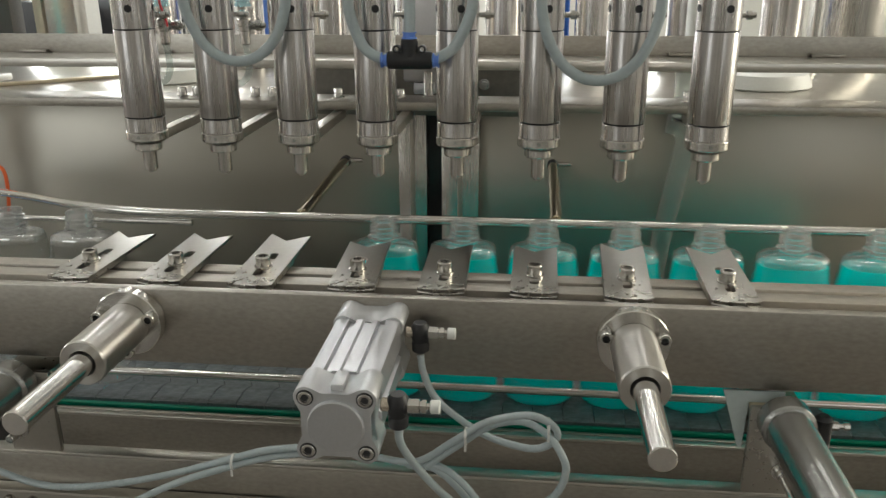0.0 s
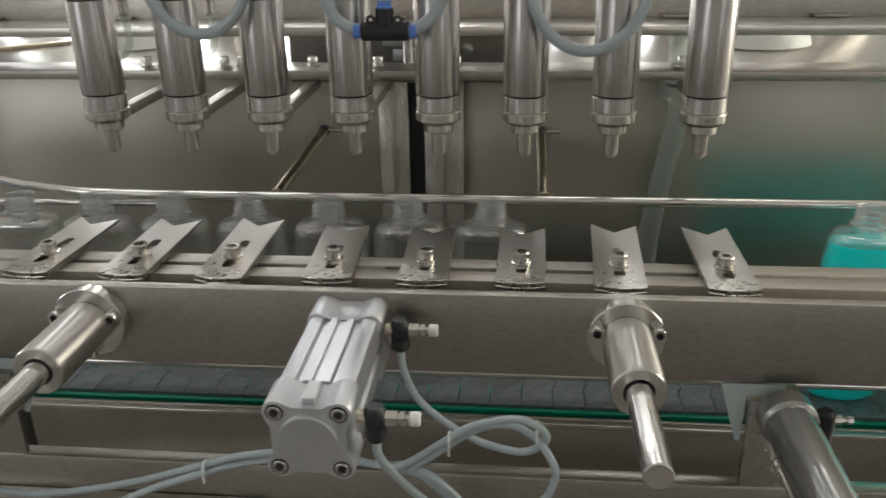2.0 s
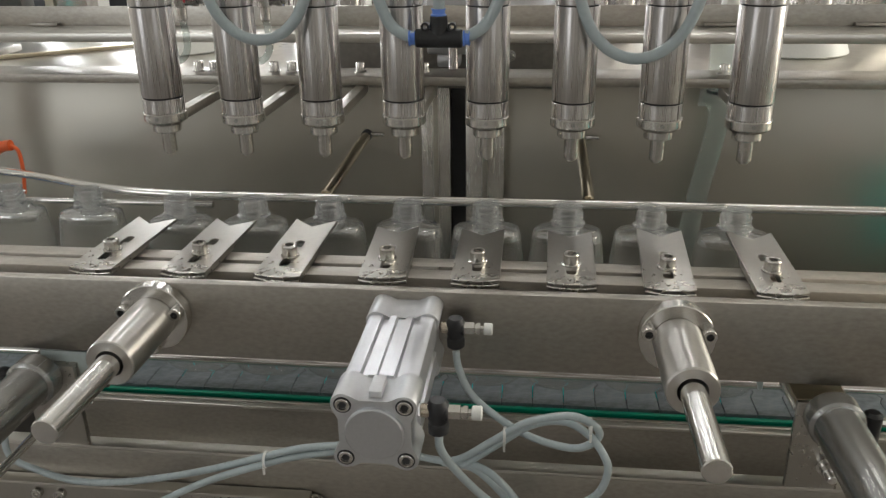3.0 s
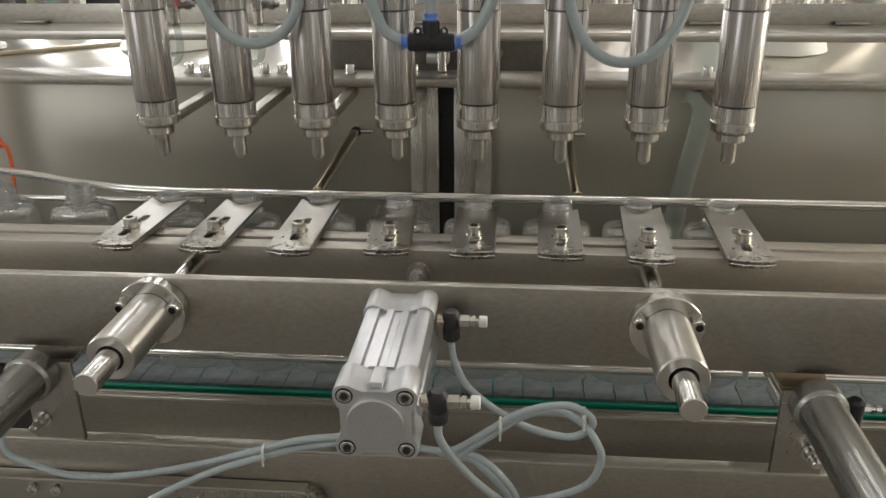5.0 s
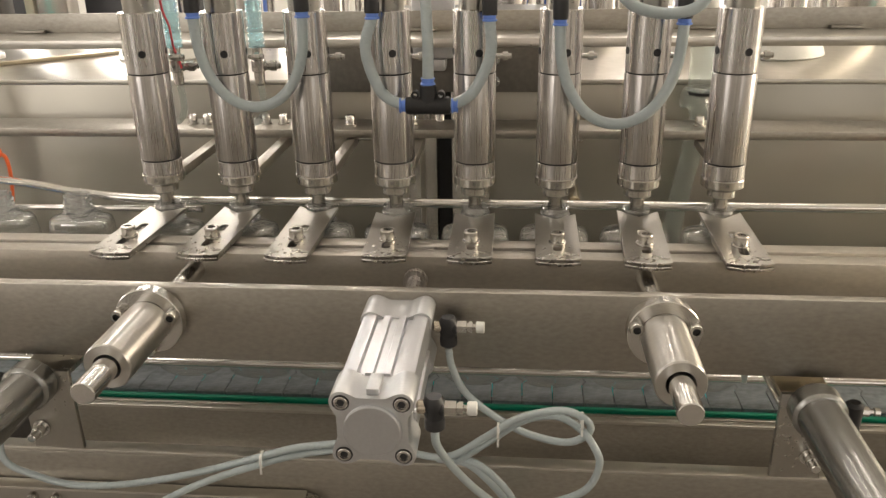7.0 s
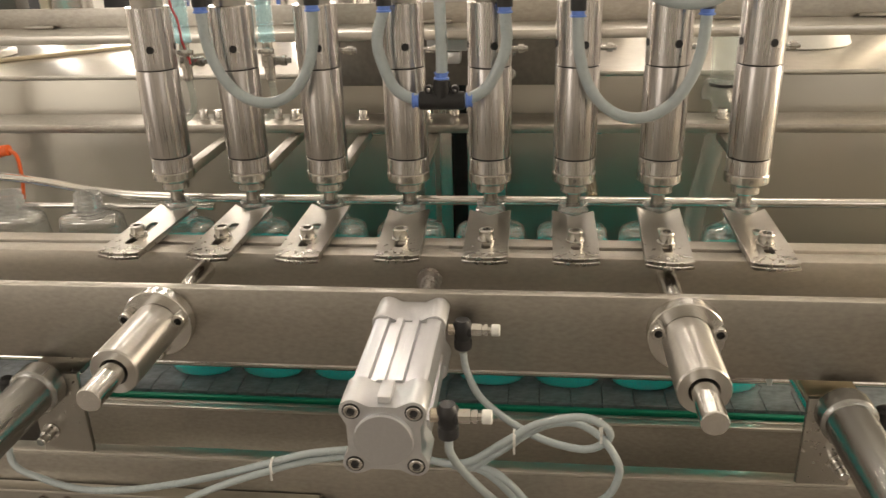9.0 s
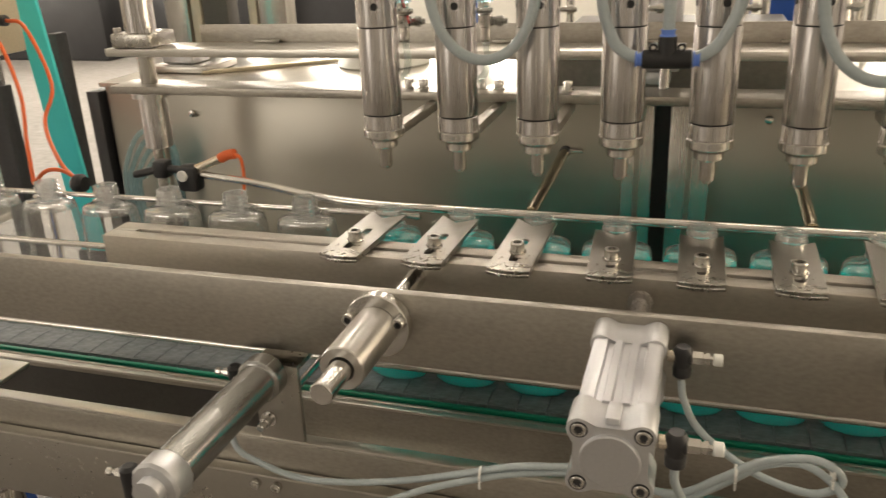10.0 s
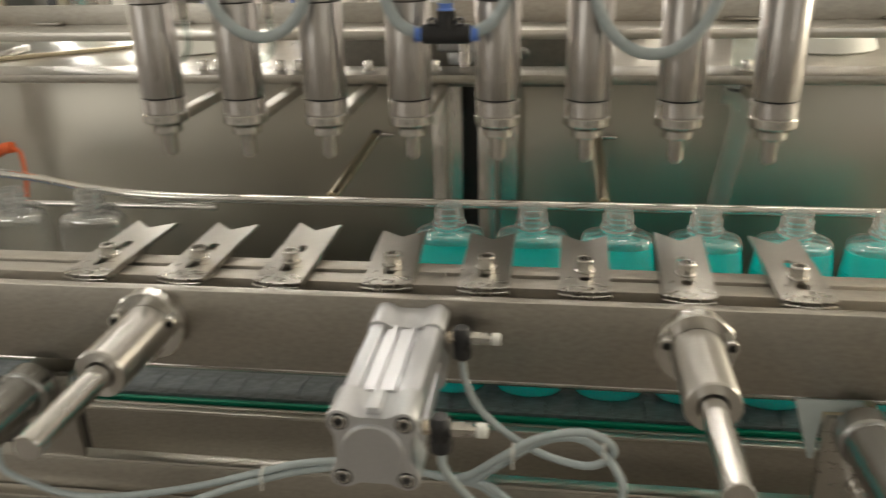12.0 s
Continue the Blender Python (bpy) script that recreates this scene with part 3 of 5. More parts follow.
            lathe(bm, [(0.0057, -0.1638), (0.0057, -0.1643), (0.0068, -0.1643), (0.0068, -0.1638)], (sx * 0.0233, 0, zc + sz * 0.0233), "y", 24, False)
            part("bolt_gap_shade", bm, BLACK_STEEL, t, "black ring painted for the shaded gap round the bolt")
    for y, z in ((-0.015, 0.008), (-0.147, 0.007)):
        bm = B()
        rod(bm, 0.0055, (0.0325, y, z), "x", 0.008)
        nip = part("flow_valve", bm, BRASS, t, "push-in flow control valve")
        bm = B()
        lathe(bm, [(0.0, -0.020), (0.0055, -0.020), (0.0080, -0.018), (0.0082, -0.011), (0.0074, -0.009), (0.0085, -0.004), (0.0085, 0.006), (0.006, 0.010), (0, 0.010)], (0.046, y, z), "z", 24)
        rod(bm, 0.0075, (0.040, y, z), "x", 0.014)
        part("elbow", bm, BLACK, nip, "black plastic elbow")
        bm = B()
        lathe(bm, [(0.0062, 0.0), (0.0062, 0.010), (0.0045, 0.0105), (0.0045, 0.012), (0.0058, 0.012), (0.0058, 0.0155), (0.003, 0.016), (0.003, 0.022)], (0.053, y, z), "x", 6)
        part("nut", bm, BOLT, nip, "nickel hexagon nut")
        bm = B()
        rod(bm, 0.0055, (0.0715, y, z), "x", 0.0078, 0.0008, 20)
        part("knob", bm, WHITE, nip, "small white screw knob")


air_cylinder()


def positioning_bar():
    """Moves along y: built at its position away from the bottles."""
    t = thing("positioning_bar", "sliding steel bar carrying eight slotted locating plates", "bar")
    bm = B()
    box(bm, -0.664, 0.630, 0.0635, 0.0855, -0.045, 0.020, 0.0012)
    part("front_half", bm, BAR_STEEL, t)
    bm = B()
    box(bm, -0.664, 0.630, 0.0935, 0.1145, -0.045, 0.020, 0.0012)
    part("rear_half", bm, BAR_STEEL, t)
    bm = B()
    for x0, x1 in ((-0.664, -0.630), (-0.010, 0.018), (0.605, 0.630)):
        box(bm, x0 + 0.0003, x1 - 0.0003, 0.0857, 0.0933, -0.044, 0.0197)
    box(bm, -0.630, 0.605, 0.0857, 0.0933, -0.044, 0.006)
    part("slot_filler", bm, STEEL, t)
    screws = [-0.329, -0.232, -0.136, -0.034, 0.058, 0.151, 0.244, 0.343]
    tilts = [1.2, 1.4, 2.7, -0.6, -0.5, -0.5, 2.6, 2.2]
    for x, nx, lean in zip(screws, NX, tilts):
        turn = math.atan2(x - nx, 0.08)
        hw, y0, y1, tip, s0, s1, sw = 0.0238, -0.043, 0.076, 0.096, -0.019, 0.034, 0.0048
        bm = B()
        arc = [(hw * (k / 6 - 1) * 1.0, y0 - 0.005 * (1 - (k / 6 - 1) ** 2)) for k in range(13)]
        slot = [(sw * math.cos(radians(j)), s1 + sw * math.sin(radians(j))) for j in range(0, 181, 30)] + [(sw * math.cos(radians(j)), s0 + sw * math.sin(radians(j))) for j in range(180, 361, 30)]
        holed(bm, arc + [(hw, tip), (0.0, y1), (-hw, tip)], slot, -0.0012, 0.0020)
        p = part("locating_plate", bm, PLATE, t, "satin steel plate with a slot and a V notch", False)
        p.location, p.rotation_euler = (x, 0.0895, 0.0262), (radians(lean), radians(0.3 * lean), turn)
        bm = B()
        holed(bm, [(u * 0.99, v - 0.0025) for u, v in arc] + [(hw * 0.99, 0.030), (-hw * 0.99, 0.030)], [(u, v * 0.55 - 0.004) for u, v in slot], -0.0050, -0.0016)
        part("lower_plate", bm, PLATE, p, "thicker backing plate under the first", False)
        bm = B()
        lathe(bm, [(0.0095, 0.0022), (0.0095, 0.0037), (0.0078, 0.004), (0.0078, 0.0135), (0.0071, 0.0145), (0.0044, 0.0145), (0.0042, 0.009), (0, 0.009)], (0, 0, 0), "z", 24)
        part("cap_screw", bm, BOLT, p)
    for x in (-0.2455, 0.2430):
        bm = B()
        lathe(bm, [(0.0098, -0.1925), (0.0107, -0.1915), (0.0107, 0.0634)], (x, 0, 0), "y", 32)
        part("guide_rod", bm, ROD, t, "polished guide rod")
    bm = B()
    lathe(bm, [(0.008, 0.010), (0.008, 0.050), (0.013, 0.0505), (0.013, 0.058), (0.010, 0.0585), (0.010, 0.0634)], (0, 0, -0.004), "y", 24)
    part("piston_rod", bm, POLISH, t, "polished piston rod with lock nut")
    return t


BAR = positioning_bar()


def gate(x, side):
    """A stop gate: the air cylinder on its bracket, and the paddle that it pushes across the belt."""
    zc = -0.073
    br = thing("gate_cylinder", "round steel gate cylinder on an angle bracket", "cylinder", "gate cylinders")
    bm = B()
    a, b = (x - 0.018, x + 0.036) if side < 0 else (x - 0.030, x + 0.018)
    box(bm, a, b, 0.0005, 0.0065, -0.1595, -0.0625, 0.0012)
    bracket = part("bracket", bm, PLATE, br, "thick steel bracket plate")
    bm = B()
    box(bm, a, b, 0.0068, 0.040, -0.0685, -0.0625, 0.0012)
    part("top_flange", bm, CREAM if side > 0 else PLATE, bracket)
    bm = B()
    lathe(bm, [(0.009, 0.0), (0.009, -0.002), (0.0062, -0.0022), (0.0062, -0.012), (0.0058, -0.0125), (0.0048, -0.0125), (0.0048, -0.010)], (x + 0.004 * side, 0, -0.130), "y", 20)
    part("bushing", bm, BOLT, bracket)
    bm = B()
    lathe(bm, [(0.017, -0.0005), (0.0248, -0.001), (0.0248, -0.019), (0.0232, -0.021), (0.0213, -0.022), (0.0212, -0.176), (0.0, -0.176)], (x, 0, zc), "y", 40)
    part("tube", bm, TUBE, br, "shiny rolled steel tube")
    bm = B()
    lathe(bm, [(0.0235, -0.1762), (0.0245, -0.178), (0.0245, -0.198), (0.022, -0.201), (0.014, -0.202), (0.014, -0.212), (0.0, -0.213)], (x, 0, zc), "y", 12)
    part("end_cap", bm, ALU_CAST, br, "cast aluminium end cap")
    for y, length in ((-0.008, 1), (-0.189, 1)):
        s = side if y > -0.1 else -1
        bm = B()
        rod(bm, 0.004, (x + s * 0.0215, y, zc), "x", 0.008 * s, 0.0005 * s, 16) if s > 0 else rod(bm, 0.004, (x - 0.0295, y, zc), "x", 0.008, 0.0005, 16)
        v = part("flow_valve", bm, BRASS, br, "push-in flow control valve")
        bm = B()
        lathe(bm, [(0.0, -0.028), (0.006, -0.028), (0.0080, -0.022), (0.0084, 0.007), (0.005, 0.010), (0, 0.010)], (x + s * 0.033, y, zc), "z", 20)
        part("elbow", bm, BLACK, v, "black plastic elbow")
        bm = B()
        lathe(bm, [(0.0070, -0.0330), (0.0070, -0.0282)], (x + s * 0.033, y, zc), "z", 20)
        part("collet", bm, BLUE, v, "blue release ring")
        bm = B()
        a = x + s * 0.039
        lathe(bm, [(0.0048, 0), (0.0048, 0.007 * s), (0.0025, 0.0075 * s), (0.0025, 0.012 * s), (0.004, 0.0122 * s), (0.004, 0.017 * s)], (a, y, zc), "x", 8)
        part("needle", bm, BOLT, v)
    pad = thing("gate_paddle", "thin pale steel paddle on two rods that stops the bottles", "gate", "bottle gates")
    bm = B()
    prism(bm, [(x - 0.012, 0.012), (x + 0.020, 0.012), (x + 0.026, 0.090), (x - 0.042, 0.090), (x - 0.040, 0.060)], "z", -0.0505, -0.0480, 0.0006)
    part("blade", bm, BLADE, pad, "pale flat steel blade")
    bm = B()
    e = 0.031 if side > 0 else 0.037
    prism(bm, [(x - side * u, v) for u, v in ((e + 0.024, -0.0506), (-0.002, -0.0506), (-0.002, -0.0620), (e - 0.0002, -0.0620), (e + 0.001, -0.112), (e + 0.005, -0.112))], "y", 0.010, 0.013, 0.0006)
    part("stop_plate", bm, PALE_PLATE, pad, "pale grey plastic stop plate")
    bm = B()
    box(bm, x - 0.020, x + 0.020, 0.081, 0.088, -0.138, -0.0506, 0.001)
    part("cross_block", bm, PLATE, pad)
    bm = B()
    rod(bm, 0.0046, (x + 0.004 * side, -0.112, -0.130), "y", 0.1925, 0.0008, 18)
    part("guide_pin", bm, ROD, pad, "polished guide pin")
    for dx in (-0.011, 0.011):
        bm = B()
        rod(bm, 0.0045, (x + dx, -0.085, zc), "y", 0.165, 0.0005, 18)
        part("push_rod", bm, ROD, pad)
    return pad


GATE_IN, GATE_OUT = gate(-0.379, -1), gate(0.387, 1)


# ---- lifting frame ----
def columns():
    for x in (-0.797, 0.788):
        bm = B()
        rod(bm, 0.0130, (x, 0.443, -0.93), "z", 1.5, 0.001, 28)
        solid("guide_column", bm, STEEL_V, "upright round steel guide column of the lift", "column", "guide columns")
    up = thing("upper_plate", "fixed stainless steel cross plate with an upright sheet", "plate")
    bm = B()
    box(bm, -0.845, 0.845, 0.410, 0.486, 0.196, 0.208, 0.0015)
    part("plate", bm, TOP, up)
    bm = B()
    box(bm, -0.72, 0.73, 0.4865, 0.4895, 0.1965, 0.235, 0.001)
    part("upright_sheet", bm, STEEL, up)
    for k in range(7):
        bm = B()
        x = -0.60 + k * 0.19
        box(bm, x - 0.022, x + 0.022, 0.477, 0.486, 0.2085, 0.2125, 0.0008)
        part("weld_tab", bm, STEEL, up)
    for x in (-0.797, 0.788):
        bm = B()
        box(bm, x - 0.036, x + 0.036, 0.413, 0.478, 0.2085, 0.230, 0.003)
        part("column_clamp", bm, PLATE, up, "milled steel clamp block")
        bm = B()
        lathe(bm, [(0.0133, 0.2305), (0.0235, 0.2305), (0.0235, 0.50)], (x, 0.443, 0), "z", 32, False)
        part("column_sleeve", bm, POLISH, up)
        for dx in (-0.028, 0.028):
            bm = B()
            lathe(bm, [(0.006, 0.2303), (0.006, 0.238), (0.003, 0.238), (0.003, 0.234), (0, 0.234)], (x + dx, 0.423, 0), "z", 16)
            part("bolt", bm, BOLT, up)
    lift = thing("lift_cylinder", "grey lift cylinder hanging behind the nozzles", "cylinder")
    bm = B()
    box(bm, -0.044, 0.014, 0.4905, 0.53, 0.168, 0.36, 0.004)
    part("body", bm, ALU, lift)
    bm = B()
    box(bm, -0.030, 0.002, 0.494, 0.525, 0.150, 0.1675, 0.003)
    part("head", bm, ALU_CAST, lift)


columns()


def lift_mount():
    t = thing("lift_mount", "dull dark steel mounting plate behind the lift cylinder", "plate")
    bm = B()
    box(bm, -0.186, 0.182, 0.5345, 0.5415, 0.112, 0.192, 0.001)
    part("plate", bm, DULL_STEEL, t)
    for x in (-0.074, 0.071):
        for z in (0.128, 0.160):
            bm = B()
            lathe(bm, [(0.0082, 0.5343), (0.0082, 0.5325), (0.0062, 0.5323), (0.0062, 0.5240), (0.0056, 0.5232), (0.0032, 0.5232), (0.0030, 0.5270), (0, 0.5270)], (x, 0, z), "y", 18)
            part("bolt", bm, TUBE, t, "dull steel cap bolt")


lift_mount()


def lifting_rail():
    """Moves along z: built at its upper position."""
    t = thing("lifting_rail", "stainless steel lifting rail that carries the nozzle arms", "rail")
    bm = B()
    box(bm, -0.850, 0.850, 0.412, 0.476, 0.140, 0.152, 0.0015)
    part("rail", bm, STEEL, t)
    bm = B()
    for x in (-0.797, 0.788):
        bm = B()
        lathe(bm, [(0.0138, 0.1395), (0.031, 0.1395), (0.031, 0.131), (0.0215, 0.130), (0.0215, 0.050), (0.0205, 0.049), (0.0138, 0.049)], (x, 0.443, 0), "z", 32, False)
        part("bushing", bm, POLISH, t, "flanged slide bushing")
    for nx in NX:
        bm = B()
        box(bm, nx + 0.003, nx + 0.016, 0.262, 0.430, 0.1275, 0.1395, 0.0006)
        part("arm", bm, STEEL, t)
    for x in (-0.358, -0.336, -0.250, -0.225, -0.129, -0.041, 0.062, 0.352):
        bm = B()
        lathe(bm, [(0.0085, 0.1522), (0.0085, 0.1538), (0.0064, 0.154), (0.0064, 0.165), (0.0058, 0.166), (0.0034, 0.166), (0.003, 0.161), (0, 0.161)], (x, 0.441, 0), "z", 18)
        part("bolt", bm, BOLT, t)
    bm = B()
    rod(bm, 0.0065, (-0.004, 0.462, 0.1525), "z", 0.035)
    part("lift_rod", bm, POLISH, t)
    return t


RAIL = lifting_rail()


def nozzle(x):
    """Tip at the thing's own origin."""
    t = thing("filling_nozzle", "polished stainless steel filling nozzle with a narrow spout", "nozzle", "row of filling nozzles")
    bm = B()
    lathe(bm, [(0.0, -0.0010), (0.0046, -0.0009), (0.0050, -0.0005), (0.0050, 0.0020), (0.0076, 0.0021), (0.0082, 0.0028), (0.0082, 0.0265), (0.0, 0.0265)], n=28)
    part("spout", bm, SATIN, t)
    bm = B()
    lathe(bm, [(0.0, 0.0267), (0.0150, 0.0267), (0.0162, 0.028), (0.0162, 0.0355), (0.0150, 0.0368), (0.0, 0.0368)], n=12)
    part("reducer", bm, BOLT, t)
    bm = B()
    lathe(bm, [(0.0, 0.0370), (0.0195, 0.0370), (0.0212, 0.0385), (0.0240, 0.0400), (0.0249, 0.0412), (0.0249, 0.0497), (0.0242, 0.0508), (0.0, 0.0508)], n=44)
    part("flange", bm, BOLT, t)
    bm = B()
    lathe(bm, [(0.0021, -0.0246), (0.0021, -0.0255), (0, -0.0255)], (0, 0, 0.0455), "y", 14)
    part("pin", bm, TUBE, t, "small dark set screw")
    bm = B()
    lathe(bm, [(0.0, 0.0510), (0.0232, 0.0510), (0.0238, 0.0518), (0.0238, 0.0668), (0.0230, 0.0674), (0.0, 0.0674)], n=44)
    part("collar", bm, POLISH, t)
    bm = B()
    lathe(bm, [(0.0226, 0.0674), (0.0230, 0.0678), (0.0230, 0.0690), (0.0226, 0.0694)], n=40)
    part("seal", bm, BLACK, t, "black seal ring")
    bm = B()
    lathe(bm, [(0.0, 0.0694), (0.0235, 0.0694), (0.0240, 0.0702), (0.0240, 0.1688), (0.0236, 0.1696), (0.0, 0.1696)], n=48)
    part("barrel", bm, POLISH, t)
    bm = B()
    lathe(bm, [(0.0228, 0.1696), (0.0228, 0.1710)], n=40)
    part("seal", bm, BLACK, t, "black seal ring")
    bm = B()
    lathe(bm, [(0.0, 0.1710), (0.0233, 0.1710), (0.0239, 0.1718), (0.0239, 0.2375), (0.0232, 0.2385), (0.0, 0.2385)], n=48)
    part("upper_barrel", bm, POLISH, t)
    for a in (-75, 15, -165):
        bm = B()
        lathe(bm, [(0.0042, 0.0), (0.0042, 0.0012), (0, 0.0012)], (0, 0, 0), "z", 18)
        p = part("port_hole", bm, BLACK, t, "dark round port")
        p.matrix_local = Matrix.Translation((0.0231 * math.cos(radians(a)), 0.0231 * math.sin(radians(a)), 0.194)) @ Euler((0, radians(90), radians(a))).to_matrix().to_4x4()
    bm = B()
    lathe(bm, [(0.0, 0.2388), (0.0175, 0.2388), (0.0175, 0.268), (0.020, 0.2685), (0.020, 0.33), (0.0, 0.33)], n=36)
    part("head", bm, PLATE, t)
    bm = B()
    rod(bm, 0.003, (0.0232, 0.010, 0.186), "x", 0.009, 0.0005, 14)
    lathe(bm, [(0.0050, 0.030), (0.0050, 0.036), (0.003, 0.0365), (0.003, 0.040)], (0.001, 0.010, 0.186), "x", 8)
    part("side_fitting", bm, BOLT, t)
    t.location = (x, YB, 0.091)
    return t


NOZZLES = [nozzle(NX[0])]
for nx in NX[1:]:
    NOZZLES.append(copy_thing(NOZZLES[0], pose(nx, YB, 0.091)))


def hose_thing(name, label, paths, r, ends=(), tops=()):
    """An air hose; ends take a blue ring, tops a black elbow above it."""
    t = thing(name, label, "hose", "nozzle air hoses")
    for k, pts in enumerate(paths):
        bm = B()
        sweep(bm, pts, r, 14)
        part("hose", bm, HOSE, t)
    for (x, y, z), ax in ends:
        bm = B()
        lathe(bm, [(0.0062, -0.003), (0.0082, -0.003), (0.0082, -0.0015), (0.0068, -0.001), (0.0068, 0.003), (0.0078, 0.003), (0.0078, 0.004), (0.0062, 0.004)], (x, y, z), ax, 24, False)
        part("ring", bm, BLUE, t, "blue push-in release ring")
    for x, y, z in tops:
        bm = B()
        sweep(bm, [(x, y, z + 0.003), (x, y + 0.001, z + 0.018), (x, y + 0.008, z + 0.030), (x, y + 0.022, z + 0.034)], 0.0082, 16, 5)
        part("elbow", bm, BLACK, t, "black push-in elbow")
    return t


def hoses():
    d, y = LIFT, 0.208
    made = []

    def U(x0, x1, top, low, skew=0.0):
        w, h = x1 - x0, top - low
        pts = [(x0 + w * (0.5 - 0.5 * math.cos(radians(a))) + 0.06 * skew * w * math.sin(radians(a)), y, top + d - h * math.sin(radians(a)) ** 0.80) for a in range(0, 181, 12)]
        return hose_thing("air_hose", "grey-blue air hose looped between two nozzles", [pts], 0.006, [((x0, y, top + d), "z"), ((x1, y, top + d), "z")], [(x0, y, top + d), (x1, y, top + d)])

    made.append(U(-0.247, -0.126, 0.262, 0.162))
    made.append(U(0.149, 0.276, 0.252, 0.144))
    loop = [(0.205, 0.212, 0.300 + d), (0.212, 0.202, 0.278 + d), (0.229, 0.200, 0.266 + d), (0.257, 0.200, 0.261 + d), (0.282, 0.200, 0.265 + d), (0.296, 0.203, 0.278 + d), (0.300, 0.212, 0.300 + d)]
    made.append(hose_thing("air_hose", "short grey-blue air hose bent round a nozzle head", [loop], 0.006))
    left = [(-0.050, y, 0.260 + d), (-0.059, y, 0.225 + d), (-0.048, y, 0.186 + d), (-0.034, y - 0.002, 0.171 + d), (-0.015, y - 0.005, 0.165 + d)]
    right = [(0.032, y - 0.005, 0.165 + d), (0.047, y - 0.002, 0.171 + d), (0.060, y, 0.183 + d), (0.076, y, 0.219 + d), (0.075, y, 0.257 + d)]
    mid = [(0.0085, y - 0.004, 0.186 + d), (0.009, y - 0.002, 0.225 + d), (0.007, y + 0.004, 0.278 + d), (0.003, y + 0.01, 0.34 + d)]
    tee = hose_thing("air_hose", "grey-blue air hoses joined by a black tee", [left, right, mid], 0.0062,
                     [((-0.050, y, 0.260 + d), "z"), ((0.075, y, 0.257 + d), "z"), ((-0.020, y - 0.005, 0.165 + d), "x"), ((0.037, y - 0.005, 0.165 + d), "x"), ((0.0085, y - 0.005, 0.191 + d), "z")],
                     [(-0.050, y, 0.260 + d), (0.075, y, 0.257 + d)])
    bm = B()
    rod(bm, 0.0097, (-0.016, y - 0.005, 0.165 + d), "x", 0.049, 0.0012, 24)
    rod(bm, 0.0092, (0.0085, y - 0.005, 0.168 + d), "z", 0.020, 0.001, 24)
    for dx in (-0.014, 0.014):
        lathe(bm, [(0.0023, -0.005), (0.0044, -0.005), (0.0044, 0.005), (0.0023, 0.005), (0.0023, -0.005)], (0.0085 + dx, y - 0.005, 0.177 + d), "y", 16, False)
    part("tee", bm, BLACK, tee, "black push-in tee with two lugs")
    made.append(tee)
    bundle = thing("tube_bundle", "twisted red wire and clear ribbed tubes beside the nozzles", "tube", "nozzle air hoses")
    bm = B()
    sweep(bm, [(NX[0] + 0.008 + 0.0022 * j + 0.0012 * math.sin(1.9 * j), 0.263 + 0.0012 * math.cos(1.9 * j), 0.40 - 0.0125 * j) for j in range(12)], 0.0013, 8, 4)
    part("wire", bm, RED, bundle, "thin red wire")
    for k in (0, 1):
        bm = B()
        x = NX[k] + 0.022 + 0.005 * k
        prof = []
        for j in range(26):
            z = 0.285 + j * 0.006
            prof += [(0.0098, z), (0.0098, z + 0.0034), (0.0080, z + 0.0042), (0.0080, z + 0.0056)]
        lathe(bm, prof, (x, 0.277, 0), "z", 18)
        part("ribbed_tube", bm, TUBING, bundle, "clear blue-green ribbed tube")
        bm = B()
        lathe(bm, [(0.0045, 0.240), (0.0062, 0.242), (0.0062, 0.256), (0.0085, 0.257), (0.0085, 0.270), (0.0062, 0.271), (0.0062, 0.285)], (x, 0.277, 0), "z", 20)
        part("tube_end", bm, SATIN, bundle, "steel hose fitting")
        bm = B()
        sweep(bm, [(x, 0.277, 0.242), (x + 0.002, 0.277, 0.225), (x + 0.001, 0.277, 0.208), (x - 0.008, 0.279, 0.196), (x - 0.024, 0.282, 0.192)], 0.0042, 12)
        part("bent_tube", bm, PALE_HOSE, bundle, "clear bent tube")
        bm = B()
        lathe(bm, [(0.0050, 0.006), (0.0050, 0.014), (0.0062, 0.0145), (0.0062, 0.021), (0.0035, 0.0215), (0.0035, 0.026)], (x, 0.277, 0.263), "x", 8)
        part("side_nut", bm, TUBE, bundle)
    made.append(bundle)
    return made


HOSES = hoses()


